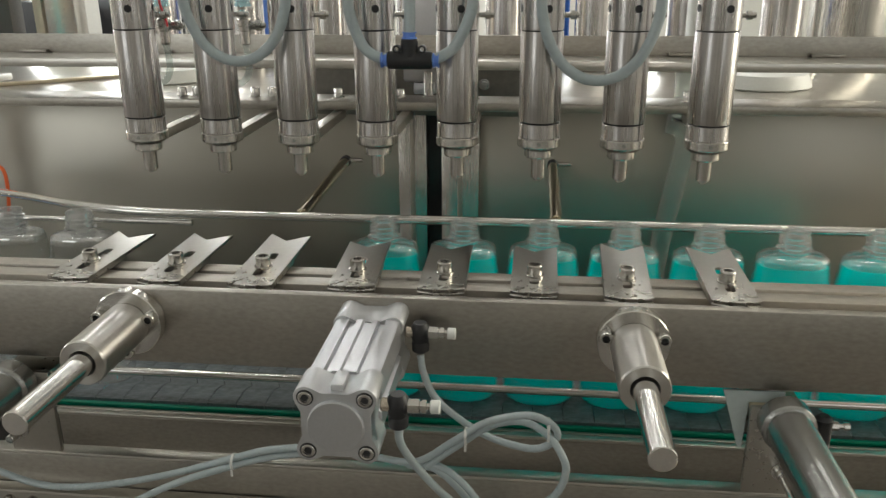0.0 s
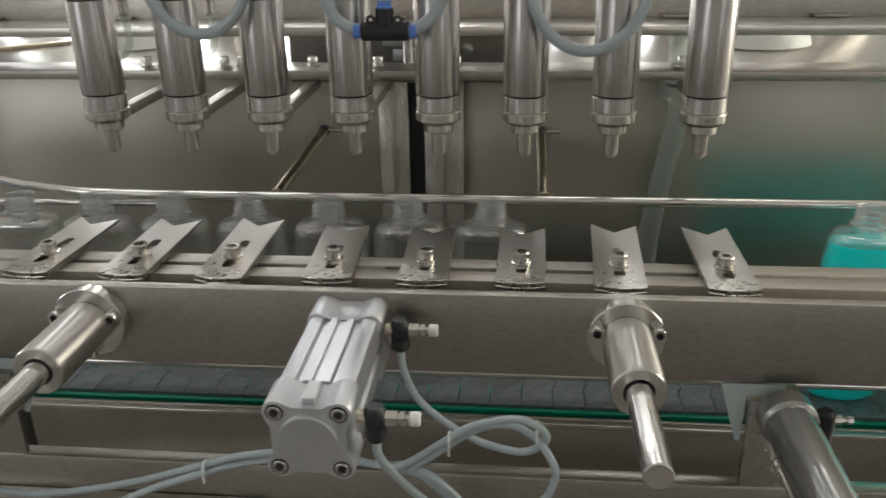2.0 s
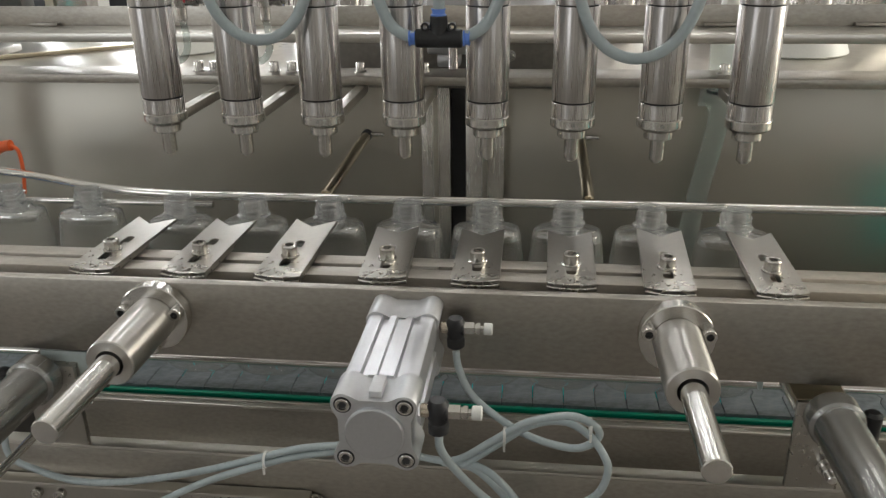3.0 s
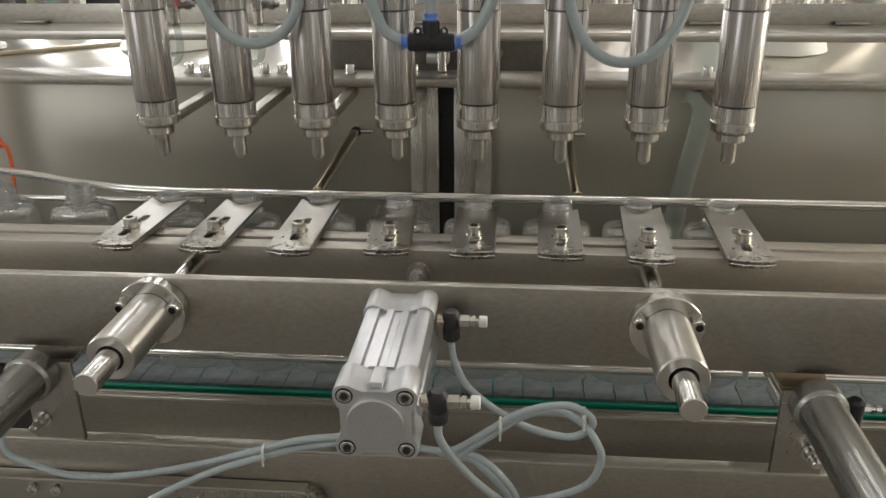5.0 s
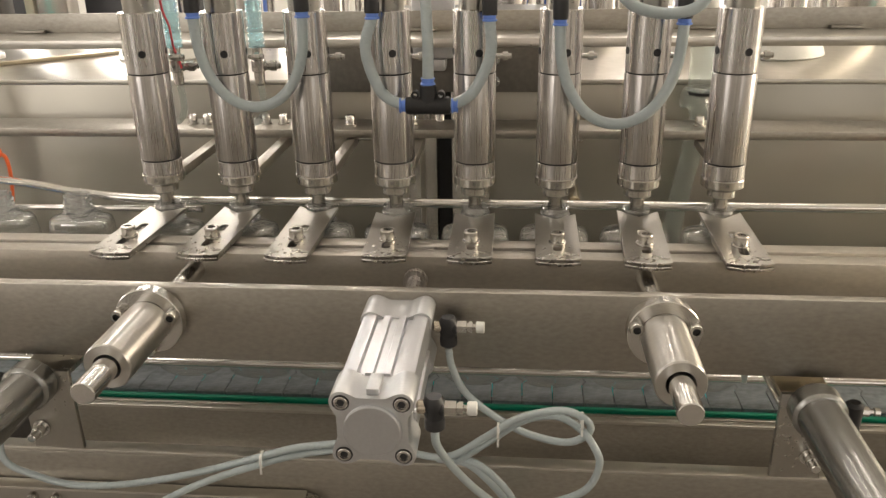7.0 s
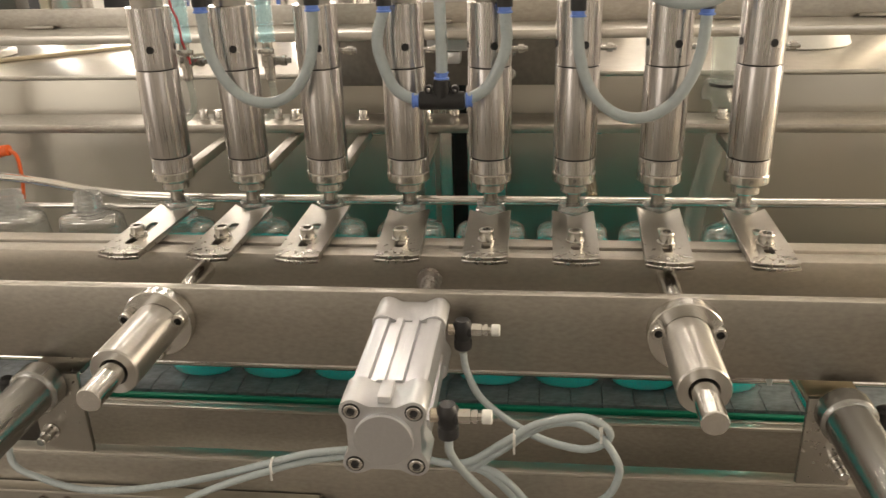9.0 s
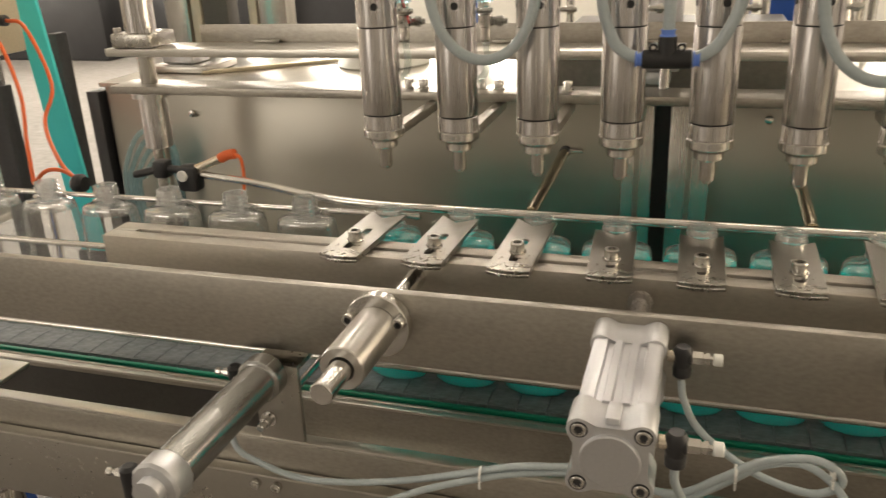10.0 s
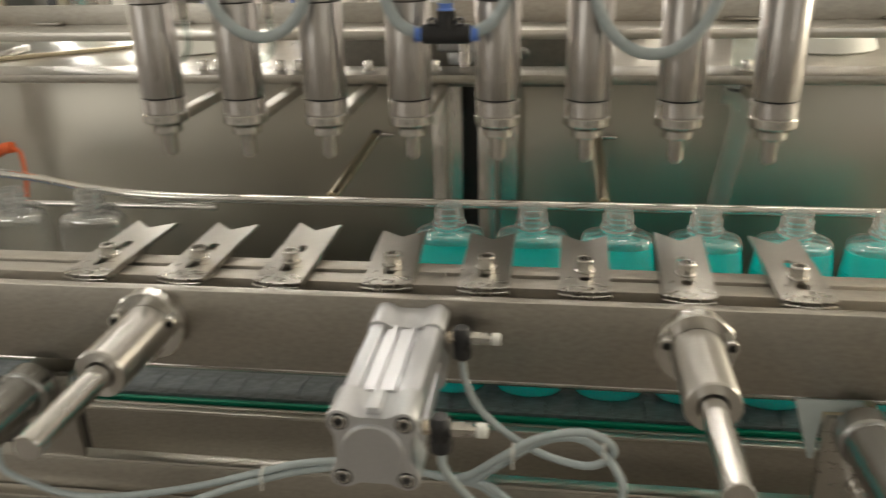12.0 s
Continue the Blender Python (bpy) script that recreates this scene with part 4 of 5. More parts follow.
# ---- cabinet behind ----
def cabinet():
    t = thing("cabinet", "large stainless steel machine cabinet with a bright steel top", "cabinet")
    bm = B()
    box(bm, -0.984, -0.0633, 0.565, 0.571, -0.90, 0.118, 0.001)
    part("left_panel", bm, PANEL, t)
    bm = B()
    box(bm, 0.0643, 0.812, 0.565, 0.571, -0.90, 0.118, 0.001)
    part("right_panel", bm, PANEL, t)
    for x0, x1 in ((-0.063, -0.018), (0.005, 0.064)):
        bm = B()
        box(bm, x0, x1, 0.545, 0.585, -0.90, 0.116, 0.002)
        part("centre_post", bm, STEEL_V, t)
        bm = B()
        box(bm, (x0 + x1) / 2 - 0.004, (x0 + x1) / 2 + 0.004, 0.5425, 0.5448, -0.90, 0.116, 0.0008)
        part("post_bead", bm, PANEL, t)
    bm = B()
    box(bm, -0.0178, 0.0048, 0.572, 0.580, -0.90, 0.116)
    part("slot_back", bm, BLACK_STEEL, t, "dark slot between the posts")
    # Window glare on the top is helped along by a lighter colour.
    bm = B()
    box(bm, -0.995, 0.823, 0.561, 1.15, 0.1185, 0.126, 0.001)
    part("top", bm, TOP, t, "steel top sheet, lighter for its window reflection")
    bm = B()
    box(bm, -0.984, 0.812, 1.13, 1.136, -0.90, 0.118, 0.001)
    part("back_panel", bm, PANEL, t)
    for x in (-0.991, 0.813):
        bm = B()
        box(bm, x, x + 0.006, 0.572, 1.15, -0.90, 0.118, 0.001)
        part("side_panel", bm, PANEL, t)
    bm = B()
    box(bm, -1.020, -0.996, 0.555, 0.600, -0.90, 0.110, 0.001)
    part("edge_strip", bm, BLACK_STEEL, t, "black edge strip")
    for x, z in ((-0.809, 0.075), (0.14, 0.09)):
        bm = B()
        lathe(bm, [(0.006, 0.5645), (0.006, 0.559), (0.004, 0.558), (0, 0.558)], (x, 0, z), "y", 16)
        part("bolt", bm, BOLT, t)
    for x0, x1 in ((-0.62, -0.45), (0.47, 0.60)):
        bm = B()
        lathe(bm, [(0.0, 0.1265), (0.085, 0.1265), (0.088, 0.129), (0.080, 0.150), (0.0, 0.155)], ((x0 + x1) / 2, 0.80, 0), "z", 40)
        solid("dish", bm, WHITE, "round white plastic dish turned over on the cabinet top", "dish", "white dishes")
    # Added box; its dark colour stands in for the opening behind the rail.
    house = thing("dark_filler_box", "made-up dark grey box with a steel cover, darkening the cabinet middle", "housing")
    bm = B()
    box(bm, -0.172, 0.168, 0.60, 0.86, 0.1265, 0.205, 0.004)
    part("case", bm, DARK_STEEL, house)
    bm = B()
    box(bm, -0.160, 0.156, 0.597, 0.5995, 0.135, 0.197, 0.001)
    part("front_cover", bm, STEEL, house, "dull steel front cover")
    for x in (-0.145, 0.141):
        bm = B()
        rod(bm, 0.004, (x, 0.5925, 0.166), "y", 0.0042, 0.0008, 14)
        part("screw", bm, BOLT, house)
    for k in range(8):
        x = -0.629 + 0.178 * k
        cyl = thing("dosing_cylinder", "upright polished dosing cylinder on the cabinet top", "cylinder", "dosing cylinders")
        bm = B()
        lathe(bm, [(0.0, 0.1265), (0.052, 0.1265), (0.052, 0.138), (0.050, 0.140), (0.0, 0.140)], (x, 1.0, 0), "z", 32)
        part("foot", bm, SATIN, cyl)
        bm = B()
        rod(bm, 0.039, (x, 1.0, 0.1403), "z", 0.42, 0.002, 36)
        part("tube", bm, POLISH, cyl)
        bm = B()
        rod(bm, 0.046, (x, 1.0, 0.5605), "z", 0.03, 0.002, 32)
        part("head", bm, SATIN, cyl)
        bm = B()
        rod(bm, 0.008, (x + 0.062, 0.985, 0.1265), "z", 0.45, 0.001, 16)
        part("tie_rod", bm, ROD, cyl)
    for x in (-0.47, 0.18):
        can = thing("canister", "small blue plastic canister behind the dosing cylinders", "canister", "blue canisters")
        bm = B()
        box(bm, x - 0.035, x + 0.035, 1.075, 1.135, 0.1265, 0.30, 0.010)
        part("body", bm, BLUE_CRATE, can)
        bm = B()
        rod(bm, 0.016, (x, 1.105, 0.3003), "z", 0.02, 0.002, 20)
        part("cap", bm, WHITE, can, "white screw cap")
    tray = thing("tray", "shallow steel tray and cloth on the cabinet top", "tray")
    bm = B()
    box(bm, -0.96, -0.83, 0.66, 0.77, 0.1265, 0.140, 0.004)
    part("base", bm, PLATE, tray)
    bm = B()
    box(bm, -0.94, -0.87, 0.68, 0.74, 0.1405, 0.165, 0.006)
    part("block", bm, ALU, tray)
    bar = thing("brass_strip", "yellowish strip lying on the cabinet top", "strip")
    bm = B()
    box(bm, -0.13, 0.13, -0.008, 0.008, 0, 0.006, 0.001)
    p = part("strip", bm, CREAM, bar)
    bar.location, bar.rotation_euler = (-0.74, 0.74, 0.1265), (0, 0, radians(38))


cabinet()


def back_hose():
    bm = B()
    sweep(bm, [(0.340, 0.512, 0.110), (0.356, 0.512, 0.106), (0.367, 0.511, 0.088), (0.364, 0.51, 0.055), (0.357, 0.51, 0.012), (0.349, 0.51, -0.036), (0.341, 0.51, -0.10), (0.336, 0.51, -0.20)], 0.0148, 20)
    solid("drain_hose", bm, MILKY_HOSE, "clear flexible hose hanging before the cabinet", "hose")
    t = thing("filter_jar", "clear filter jar hanging behind the nozzles", "jar")
    bm = B()
    lathe(bm, [(0.0, 0.118), (0.017, 0.118), (0.0185, 0.121), (0.0205, 0.190)], (0.366, 0.515, 0), "z", 28)
    part("bowl", bm, PALE_HOSE, t)
    bm = B()
    lathe(bm, [(0.0, 0.1905), (0.0225, 0.1905), (0.0225, 0.214), (0.012, 0.217), (0.012, 0.36)], (0.366, 0.515, 0), "z", 28)
    part("head", bm, WHITE, t, "pale plastic head")
    bm = B()
    lathe(bm, [(0.0, 0.1135), (0.019, 0.1135), (0.019, 0.1175), (0.0, 0.1175)], (0.366, 0.515, 0), "z", 28)
    part("bottom_ring", bm, BLACK, t, "black bottom ring")


back_hose()


# ---- hoses on the front ----
def floor_hoses():
    def h(label, paths, ties):
        t = thing("air_line", label, "hose", "front air lines")
        for pts in paths:
            bm = B()
            sweep(bm, pts, 0.0034, 12)
            part("hose", bm, HOSE, t)
        for x, y, z, ax in ties:
            bm = B()
            lathe(bm, [(0.0070, -0.0012), (0.0078, -0.0012), (0.0078, 0.0012), (0.0070, 0.0012), (0.0070, -0.0012)], (x, y, z), ax, 18, False)
            box(bm, x - 0.0010, x + 0.0010, y - 0.0082, y - 0.0072, z - 0.011, z - 0.004)
            part("cable_tie", bm, WHITE, t, "white nylon cable tie")
        return t

    h("grey-blue air line coiled beside the cylinder", [
        [(0.046, -0.016, -0.015), (0.050, -0.022, -0.032), (0.066, -0.036, -0.053), (0.108, -0.060, -0.069), (0.148, -0.070, -0.075), (0.167, -0.072, -0.069), (0.174, -0.076, -0.055), (0.165, -0.079, -0.042), (0.146, -0.080, -0.036), (0.112, -0.080, -0.045), (0.083, -0.080, -0.066), (0.047, -0.070, -0.096), (0.0, -0.052, -0.104), (-0.05, -0.055, -0.096)],
        [(0.058, -0.072, -0.098), (0.088, -0.078, -0.070), (0.115, -0.074, -0.052), (0.142, -0.072, -0.047), (0.163, -0.074, -0.056), (0.177, -0.084, -0.069), (0.182, -0.086, -0.088), (0.170, -0.080, -0.120), (0.131, -0.060, -0.154), (0.09, -0.045, -0.175), (0.06, -0.030, -0.205)],
    ], [(0.166, -0.076, -0.048, "x"), (0.094, -0.079, -0.060, "x")])
    h("grey-blue air lines running down from the cylinder", [
        [(0.046, -0.146, -0.015), (0.047, -0.144, -0.030), (0.056, -0.128, -0.060), (0.074, -0.104, -0.102), (0.099, -0.090, -0.136), (0.12, -0.07, -0.175), (0.13, -0.06, -0.225)],
        [(0.044, -0.064, -0.100), (0.074, -0.076, -0.097), (0.099, -0.080, -0.118), (0.112, -0.070, -0.152), (0.12, -0.055, -0.205)],
        [(0.038, -0.060, -0.106), (0.066, -0.068, -0.104), (0.090, -0.072, -0.124), (0.104, -0.062, -0.156), (0.11, -0.050, -0.205)],
    ], [])
    h("pair of grey-blue air lines tied under the beam", [
        [(-0.02, -0.055, -0.090), (-0.050, -0.062, -0.091), (-0.090, -0.070, -0.092), (-0.124, -0.070, -0.103), (-0.178, -0.066, -0.124), (-0.233, -0.060, -0.143), (-0.285, -0.054, -0.157), (-0.330, -0.050, -0.162), (-0.372, -0.045, -0.156), (-0.404, -0.040, -0.142), (-0.414, -0.02, -0.110)],
        [(-0.02, -0.058, -0.096), (-0.053, -0.062, -0.098), (-0.090, -0.070, -0.100), (-0.124, -0.072, -0.110), (-0.184, -0.080, -0.130), (-0.245, -0.080, -0.166), (-0.285, -0.07, -0.205), (-0.305, -0.06, -0.265)],
    ], [(-0.124, -0.071, -0.106, "x")])


floor_hoses()


# ---- sensors ----
def sensor(name, x, s, z):
    t = thing(name, "photo sensor clamped on a rod with an orange cable", "sensor", "bottle sensors")
    y = 0.352
    bm = B()
    sweep(bm, [(x, y, z), (x + 0.012 * s, y, z + 0.006), (x + 0.05 * s, y, z + 0.022)], 0.007, 16, 3)
    part("barrel", bm, BRASS, t)
    bm = B()
    sweep(bm, [(x + 0.05 * s, y, z + 0.022), (x + 0.062 * s, y, z + 0.028), (x + 0.075 * s, y, z + 0.030)], 0.0075, 16, 3)
    part("plug", bm, ORANGE, t, "orange cable plug")
    bm = B()
    sweep(bm, [(x + 0.074 * s, y, z + 0.030), (x + 0.084 * s, y, z + 0.022), (x + 0.085 * s, y, z - 0.006), (x + 0.080 * s, y, z - 0.04)], 0.0026, 10)
    part("cable", bm, ORANGE, t, "orange cable")
    bm = B()
    box(bm, x - 0.022, x + 0.010, y - 0.014, y + 0.014, z - 0.030, z + 0.010, 0.006)
    part("clamp", bm, BLACK, t, "black plastic clamp")
    bm = B()
    rod(bm, 0.0085, (x - 0.010, y - 0.018, z - 0.004), "y", 0.006, 0.001, 20)
    part("lens_ring", bm, WHITE, t, "white lens ring")
    bm = B()
    sweep(bm, [(x - 0.01 * s, y + 0.012, z - 0.004), (x - 0.06 * s, y + 0.010, z - 0.002), (x - 0.11 * s, y + 0.006, z - 0.012)], 0.0062, 14, 3)
    part("rod", bm, BLACK_STEEL, t)
    bm = B()
    box(bm, x - 0.062 * s - 0.012, x - 0.062 * s + 0.012, y, y + 0.024, z - 0.016, z + 0.012, 0.005)
    part("rod_clamp", bm, BLACK, t)
    return t


def side_tubes():
    t = thing("tube_coil", "loosely coiled clear plastic tubes beside the guide column", "tube")
    for k in range(4):
        bm = B()
        d = 0.010 * k
        sweep(bm, [(-0.94 + d, 0.53, -0.20), (-0.95 + d, 0.53, -0.06), (-0.93 + d, 0.525, 0.0 - d), (-0.895 + d, 0.52, 0.045 - 1.3 * d), (-0.86, 0.52, 0.052 - 2 * d), (-0.835 - d, 0.53, 0.020 - d), (-0.84, 0.54, -0.05), (-0.85, 0.545, -0.20)], 0.0048, 12)
        part("tube", bm, TUBING, t)
    return t


side_tubes()
sensor("photo_sensor", -0.678, 1, 0.036)
sensor("photo_sensor", 0.708, -1, 0.003)


# ---- bottles ----
def section(z, w, d):
    """The outline at a height: an oval foot under a squarer body."""
    return superellipse(w, d, 36, 2.0 + 0.6 * min(1.0, max(0.0, (z - 0.004) / 0.05)))


def superellipse(w, d, n=36, p=2.6):
    out = []
    for k in range(n):
        a = 2 * math.pi * k / n
        c, s = math.cos(a), math.sin(a)
        out.append((w / 2 * math.copysign(abs(c) ** (2 / p), c), d / 2 * math.copysign(abs(s) ** (2 / p), s)))
    return out


def loft(bm, sections, cap0=True, cap1=True):
    rings = [[bm.verts.new((x, y, z)) for x, y in outline] for z, outline in sections]
    n = len(rings[0])
    for a, b in zip(rings, rings[1:]):
        for k in range(n):
            bm.faces.new((a[k], a[(k + 1) % n], b[(k + 1) % n], b[k]))
    if cap0:
        bm.faces.new(rings[0])
    if cap1:
        bm.faces.new(rings[-1])
    return bm


def circle(r, n=36):
    return [(r * math.cos(2 * math.pi * k / n), r * math.sin(2 * math.pi * k / n)) for k in range(n)]


BODY_W, BODY_D = 0.091, 0.056
PROFILE = [(0.0, 0.060, 0.032), (0.003, 0.076, 0.044), (0.009, 0.087, 0.053), (0.020, BODY_W, BODY_D), (0.055, BODY_W, BODY_D), (0.145, BODY_W, BODY_D), (0.175, 0.0897, 0.0556), (0.192, 0.0850, 0.0535), (0.2045, 0.0820, 0.0515), (0.2095, 0.0804, 0.0510), (0.2128, 0.0782, 0.0500), (0.2148, 0.0740, 0.0470)]
SHOULDER = 8


def bottle_meshes():
    bm = B()
    s = [(z, section(z, w, d)) for z, w, d in PROFILE] + [(0.2160, superellipse(0.066, 0.043, p=2.8)), (0.2170, superellipse(0.049, 0.039, p=2.3)), (0.2182, circle(0.0195)), (0.2195, circle(0.0172))]
    loft(bm, s[:SHOULDER + 1], True, False)
    body = finish("body", bm, PET)
    bm = B()
    inner = [(z - 0.0012, [(x * 0.965, y * 0.955) for x, y in o]) for z, o in s[SHOULDER:]]
    loft(bm, s[SHOULDER:] + inner[::-1], False, False)
    shoulder = finish("shoulder", bm, PET_SHOULDER)
    bm = B()
    lathe(bm, [(0.0172, 0.2196), (0.0158, 0.2205), (0.0156, 0.2225), (0.0200, 0.2230), (0.0202, 0.2246), (0.0156, 0.2256), (0.0156, 0.2290), (0.0178, 0.2300), (0.0178, 0.2314), (0.0156, 0.2324), (0.0156, 0.2350), (0.0178, 0.2360), (0.0178, 0.2374), (0.0156, 0.2384), (0.0156, 0.2436), (0.0164, 0.2442), (0.0164, 0.2454), (0.0148, 0.2458), (0.0142, 0.2450), (0.0142, 0.2180)], n=36, cap=False)
    neck = finish("neck", bm, PET_NECK)
    return body, shoulder, neck


BODY_ME, SHOULDER_ME, NECK_ME = bottle_meshes()
LEVEL, LAYERS = 0.2030, 8
LAYER = LEVEL / LAYERS


def liquid_layer(k):
    """One of the layers in which the soap stands in the bottle, in place when full."""
    z0, z1 = k * LAYER + 0.0015, (k + 1) * LAYER
    f = 0.955

    def at(z):
        for (za, wa, da), (zb, wb, db) in zip(PROFILE, PROFILE[1:]):
            if za <= z <= zb:
                t = (z - za) / (zb - za)
                return wa + (wb - wa) * t, da + (db - da) * t
        return PROFILE[-1][1:]

    bm = B()
    cuts = sorted({z0, z1, *(p[0] for p in PROFILE if z0 < p[0] < z1)})
    loft(bm, [(z, section(z, *(f * v for v in at(z)))) for z in cuts], True, True)
    return finish("liquid", bm, LIQUID)


LAYER_ME = [liquid_layer(k) for k in range(LAYERS)]
bm = B()
loft(bm, [(z, section(z, 0.955 * w, 0.955 * d)) for z, w, d in [(0.002, 0.070, 0.040), *PROFILE[2:8], (0.2030, 0.0822, 0.0516)]])
FULL_ME = finish("liquid", bm, LIQUID)
for me in (BODY_ME, SHOULDER_ME, NECK_ME, FULL_ME, *LAYER_ME):
    me.transform(Matrix.Scale(0.974, 4, (0, 0, 1)))


def bottle(x, fill):
    label = {"full": "clear flat-sided plastic bottle filled with teal soap, uncapped", "filling": "clear flat-sided plastic bottle being filled with teal soap, uncapped", "empty": "empty clear flat-sided plastic bottle, uncapped"}[fill]
    t = thing("bottle", label, "bottle", {"full": "filled bottles leaving", "filling": "bottles under the nozzles", "empty": "empty bottles waiting"}[fill])
    t.location = (x, YB, BELT_Z + 0.0005)
    for name, me in (("body", BODY_ME), ("shoulder", SHOULDER_ME), ("neck", NECK_ME)):
        ob = new(name, me)
        ob.parent = t
        ob.visible_shadow = False
    layers = []
    if fill == "full":
        ob = new("liquid", FULL_ME)
        ob.parent = t
        tagged(ob, "teal liquid soap")
    if fill == "filling":
        for k in range(LAYERS):
            ob = new("liquid_layer", LAYER_ME[k])
            ob.parent = t
            tagged(ob, "teal liquid soap")
            layers.append(ob)
    return t, layers


FED = 0.770
LEAVING = [bottle(-0.033 + 0.0975 * k, "full")[0] for k in range(8)]
FILLING = [bottle(nx - FED, "filling") for nx in NX]
WAITING = [bottle(-0.453 - 0.1060 * k - FED, "empty")[0] for k in range(8)]


# ---- left of the machine ----
def left_side():
    t = thing("control_box", "warm-toned steel control box with a dark screen", "control box")
    bm = B()
    box(bm, -1.80, -1.228, 0.42, 0.66, 0.168, 0.75, 0.006)
    part("housing", bm, CREAM, t)
    bm = B()
    box(bm, -1.80, -1.2295, 0.410, 0.4195, 0.170, 0.75, 0.003)
    part("front_panel", bm, ALU, t)
    bm = B()
    box(bm, -1.66, -1.258, 0.406, 0.4098, 0.300, 0.64, 0.003)
    part("screen", bm, SCREEN, t, "dark touch screen")
    bm = B()
    lathe(bm, [(0.022, 0.4098), (0.022, 0.395), (0.018, 0.387), (0, 0.386)], (-1.262, 0, 0.238), "y", 28)
    part("button", bm, ORANGE, t, "orange push button")
    for gy, gz in ((0.50, 0.228), (0.56, 0.236)):
        bm = B()
        rod(bm, 0.010, (-1.2275, gy, gz), "x", 0.06, 0.001, 18)
        part("cable_gland", bm, BLACK, t, "dark cable gland")
    stand = thing("box_stand", "round steel post carrying the control box", "stand")
    bm = B()
    rod(bm, 0.026, (-1.43, 0.52, -0.95), "z", 1.1175)
    part("post", bm, POLISH, stand)
    for pts in ([(-1.168, 0.50, 0.228), (-1.13, 0.495, 0.205), (-1.085, 0.47, 0.12), (-1.055, 0.43, 0.05), (-1.015, 0.385, -0.01)], [(-1.168, 0.56, 0.236), (-1.12, 0.55, 0.225), (-1.06, 0.52, 0.13), (-1.055, 0.48, 0.07), (-0.985, 0.42, 0.02), (-0.92, 0.385, -0.005)]):
        bm = B()
        sweep(bm, pts, 0.0035, 10)
        solid("signal_cable", bm, ORANGE, "orange sensor cable hanging from the control box", "cable", "sensor cables")
    bm = B()
    sweep(bm, [(-1.015, 0.385, -0.012), (-0.985, 0.383, 0.012), (-0.95, 0.382, 0.016), (-0.915, 0.382, 0.0)], 0.0034, 10)
    solid("signal_cable", bm, ORANGE, "short orange cable looped to the sensor clamp", "cable", "sensor cables")
    strap = thing("strap", "broad teal plastic strap hanging slantwise", "strap")
    bm = B()
    prism(bm, [(-1.495, 0.62), (-1.440, 0.62), (-1.345, -0.36), (-1.42, -0.36)], "y", 0.895, 0.905, 0.002)
    part("band", bm, TEAL_STRAP, strap)
    bm = B()
    box(bm, -1.43, -1.325, 0.890, 0.910, -0.39, -0.3605, 0.003)
    part("end_clamp", bm, BLACK_STEEL, strap, "dark end clamp")
    bm = B()
    rod(bm, 0.008, (-1.378, 0.90, Z0), "z", 0.5595)
    part("anchor_rod", bm, STEEL_V, strap)
    bm = B()
    lathe(bm, [(0.0, -0.012), (0.012, -0.011), (0.0165, -0.004), (0.0165, 0.004), (0.012, 0.011), (0.0, 0.012)], (-0.915, 0.378, -0.004), "x", 24)
    solid("sensor_knob", bm, BLACK, "round black clamp knob on the rail", "knob")
    for x, y, top, hw in ((-1.575, 0.90, 0.05, 0.028), (-1.455, 1.0, 0.16, 0.012)):
        post = thing("stand_post", "black steel stand post on the floor", "post", "stand posts")
        bm = B()
        box(bm, x - hw, x + hw, y - 0.02, y + 0.02, Z0 + 0.012, top, 0.003)
        part("post", bm, BLACK_STEEL, post)
        bm = B()
        box(bm, x - 0.08, x + 0.08, y - 0.08, y + 0.08, Z0, Z0 + 0.0115, 0.002)
        part("base", bm, BLACK_STEEL, post)
        if top > 0.1:
            continue
        bm = B()
        box(bm, x - 0.018, x + 0.018, y - 0.014, y + 0.014, top + 0.0005, top + 0.16, 0.002)
        part("bright_tube", bm, POLISH, post)
    bucket = thing("bucket", "grey-green plastic bucket with a white handle on a stool", "bucket")
    bx, by, bz = -2.14, 1.30, -0.41
    bm = B()
    lathe(bm, [(0.0, bz), (0.10, bz), (0.125, bz + 0.25), (0.130, bz + 0.25), (0.130, bz + 0.262), (0.120, bz + 0.262), (0.096, bz + 0.008), (0, bz + 0.008)], (bx, by, 0), "z", 40)
    part("shell", bm, BUCKET, bucket)
    bm = B()
    sweep(bm, [(bx + 0.128 * math.cos(radians(a)), by - 0.03, bz + 0.25 + 0.26 * math.sin(radians(a))) for a in range(0, 181, 20)], 0.006, 10, 3)
    part("handle", bm, WHITE, bucket, "white bail handle")
    stool = thing("stool", "plain grey stool under the bucket", "stool")
    bm = B()
    box(bm, bx - 0.16, bx + 0.16, by - 0.16, by + 0.16, bz - 0.025, bz - 0.0005, 0.004)
    part("seat", bm, STEEL, stool)
    for sx in (-1, 1):
        for sy in (-1, 1):
            bm = B()
            rod(bm, 0.012, (bx + sx * 0.13, by + sy * 0.13, Z0), "z", bz - 0.0255 - Z0)
            part("leg", bm, STEEL_V, stool)
    crate = thing("crate", "blue plastic crate below the machine", "crate")
    bm = B()
    box(bm, -1.97, -1.41, 0.12, 0.58, Z0, -0.68, 0.01)
    part("shell", bm, BLUE_CRATE, crate)


left_side()


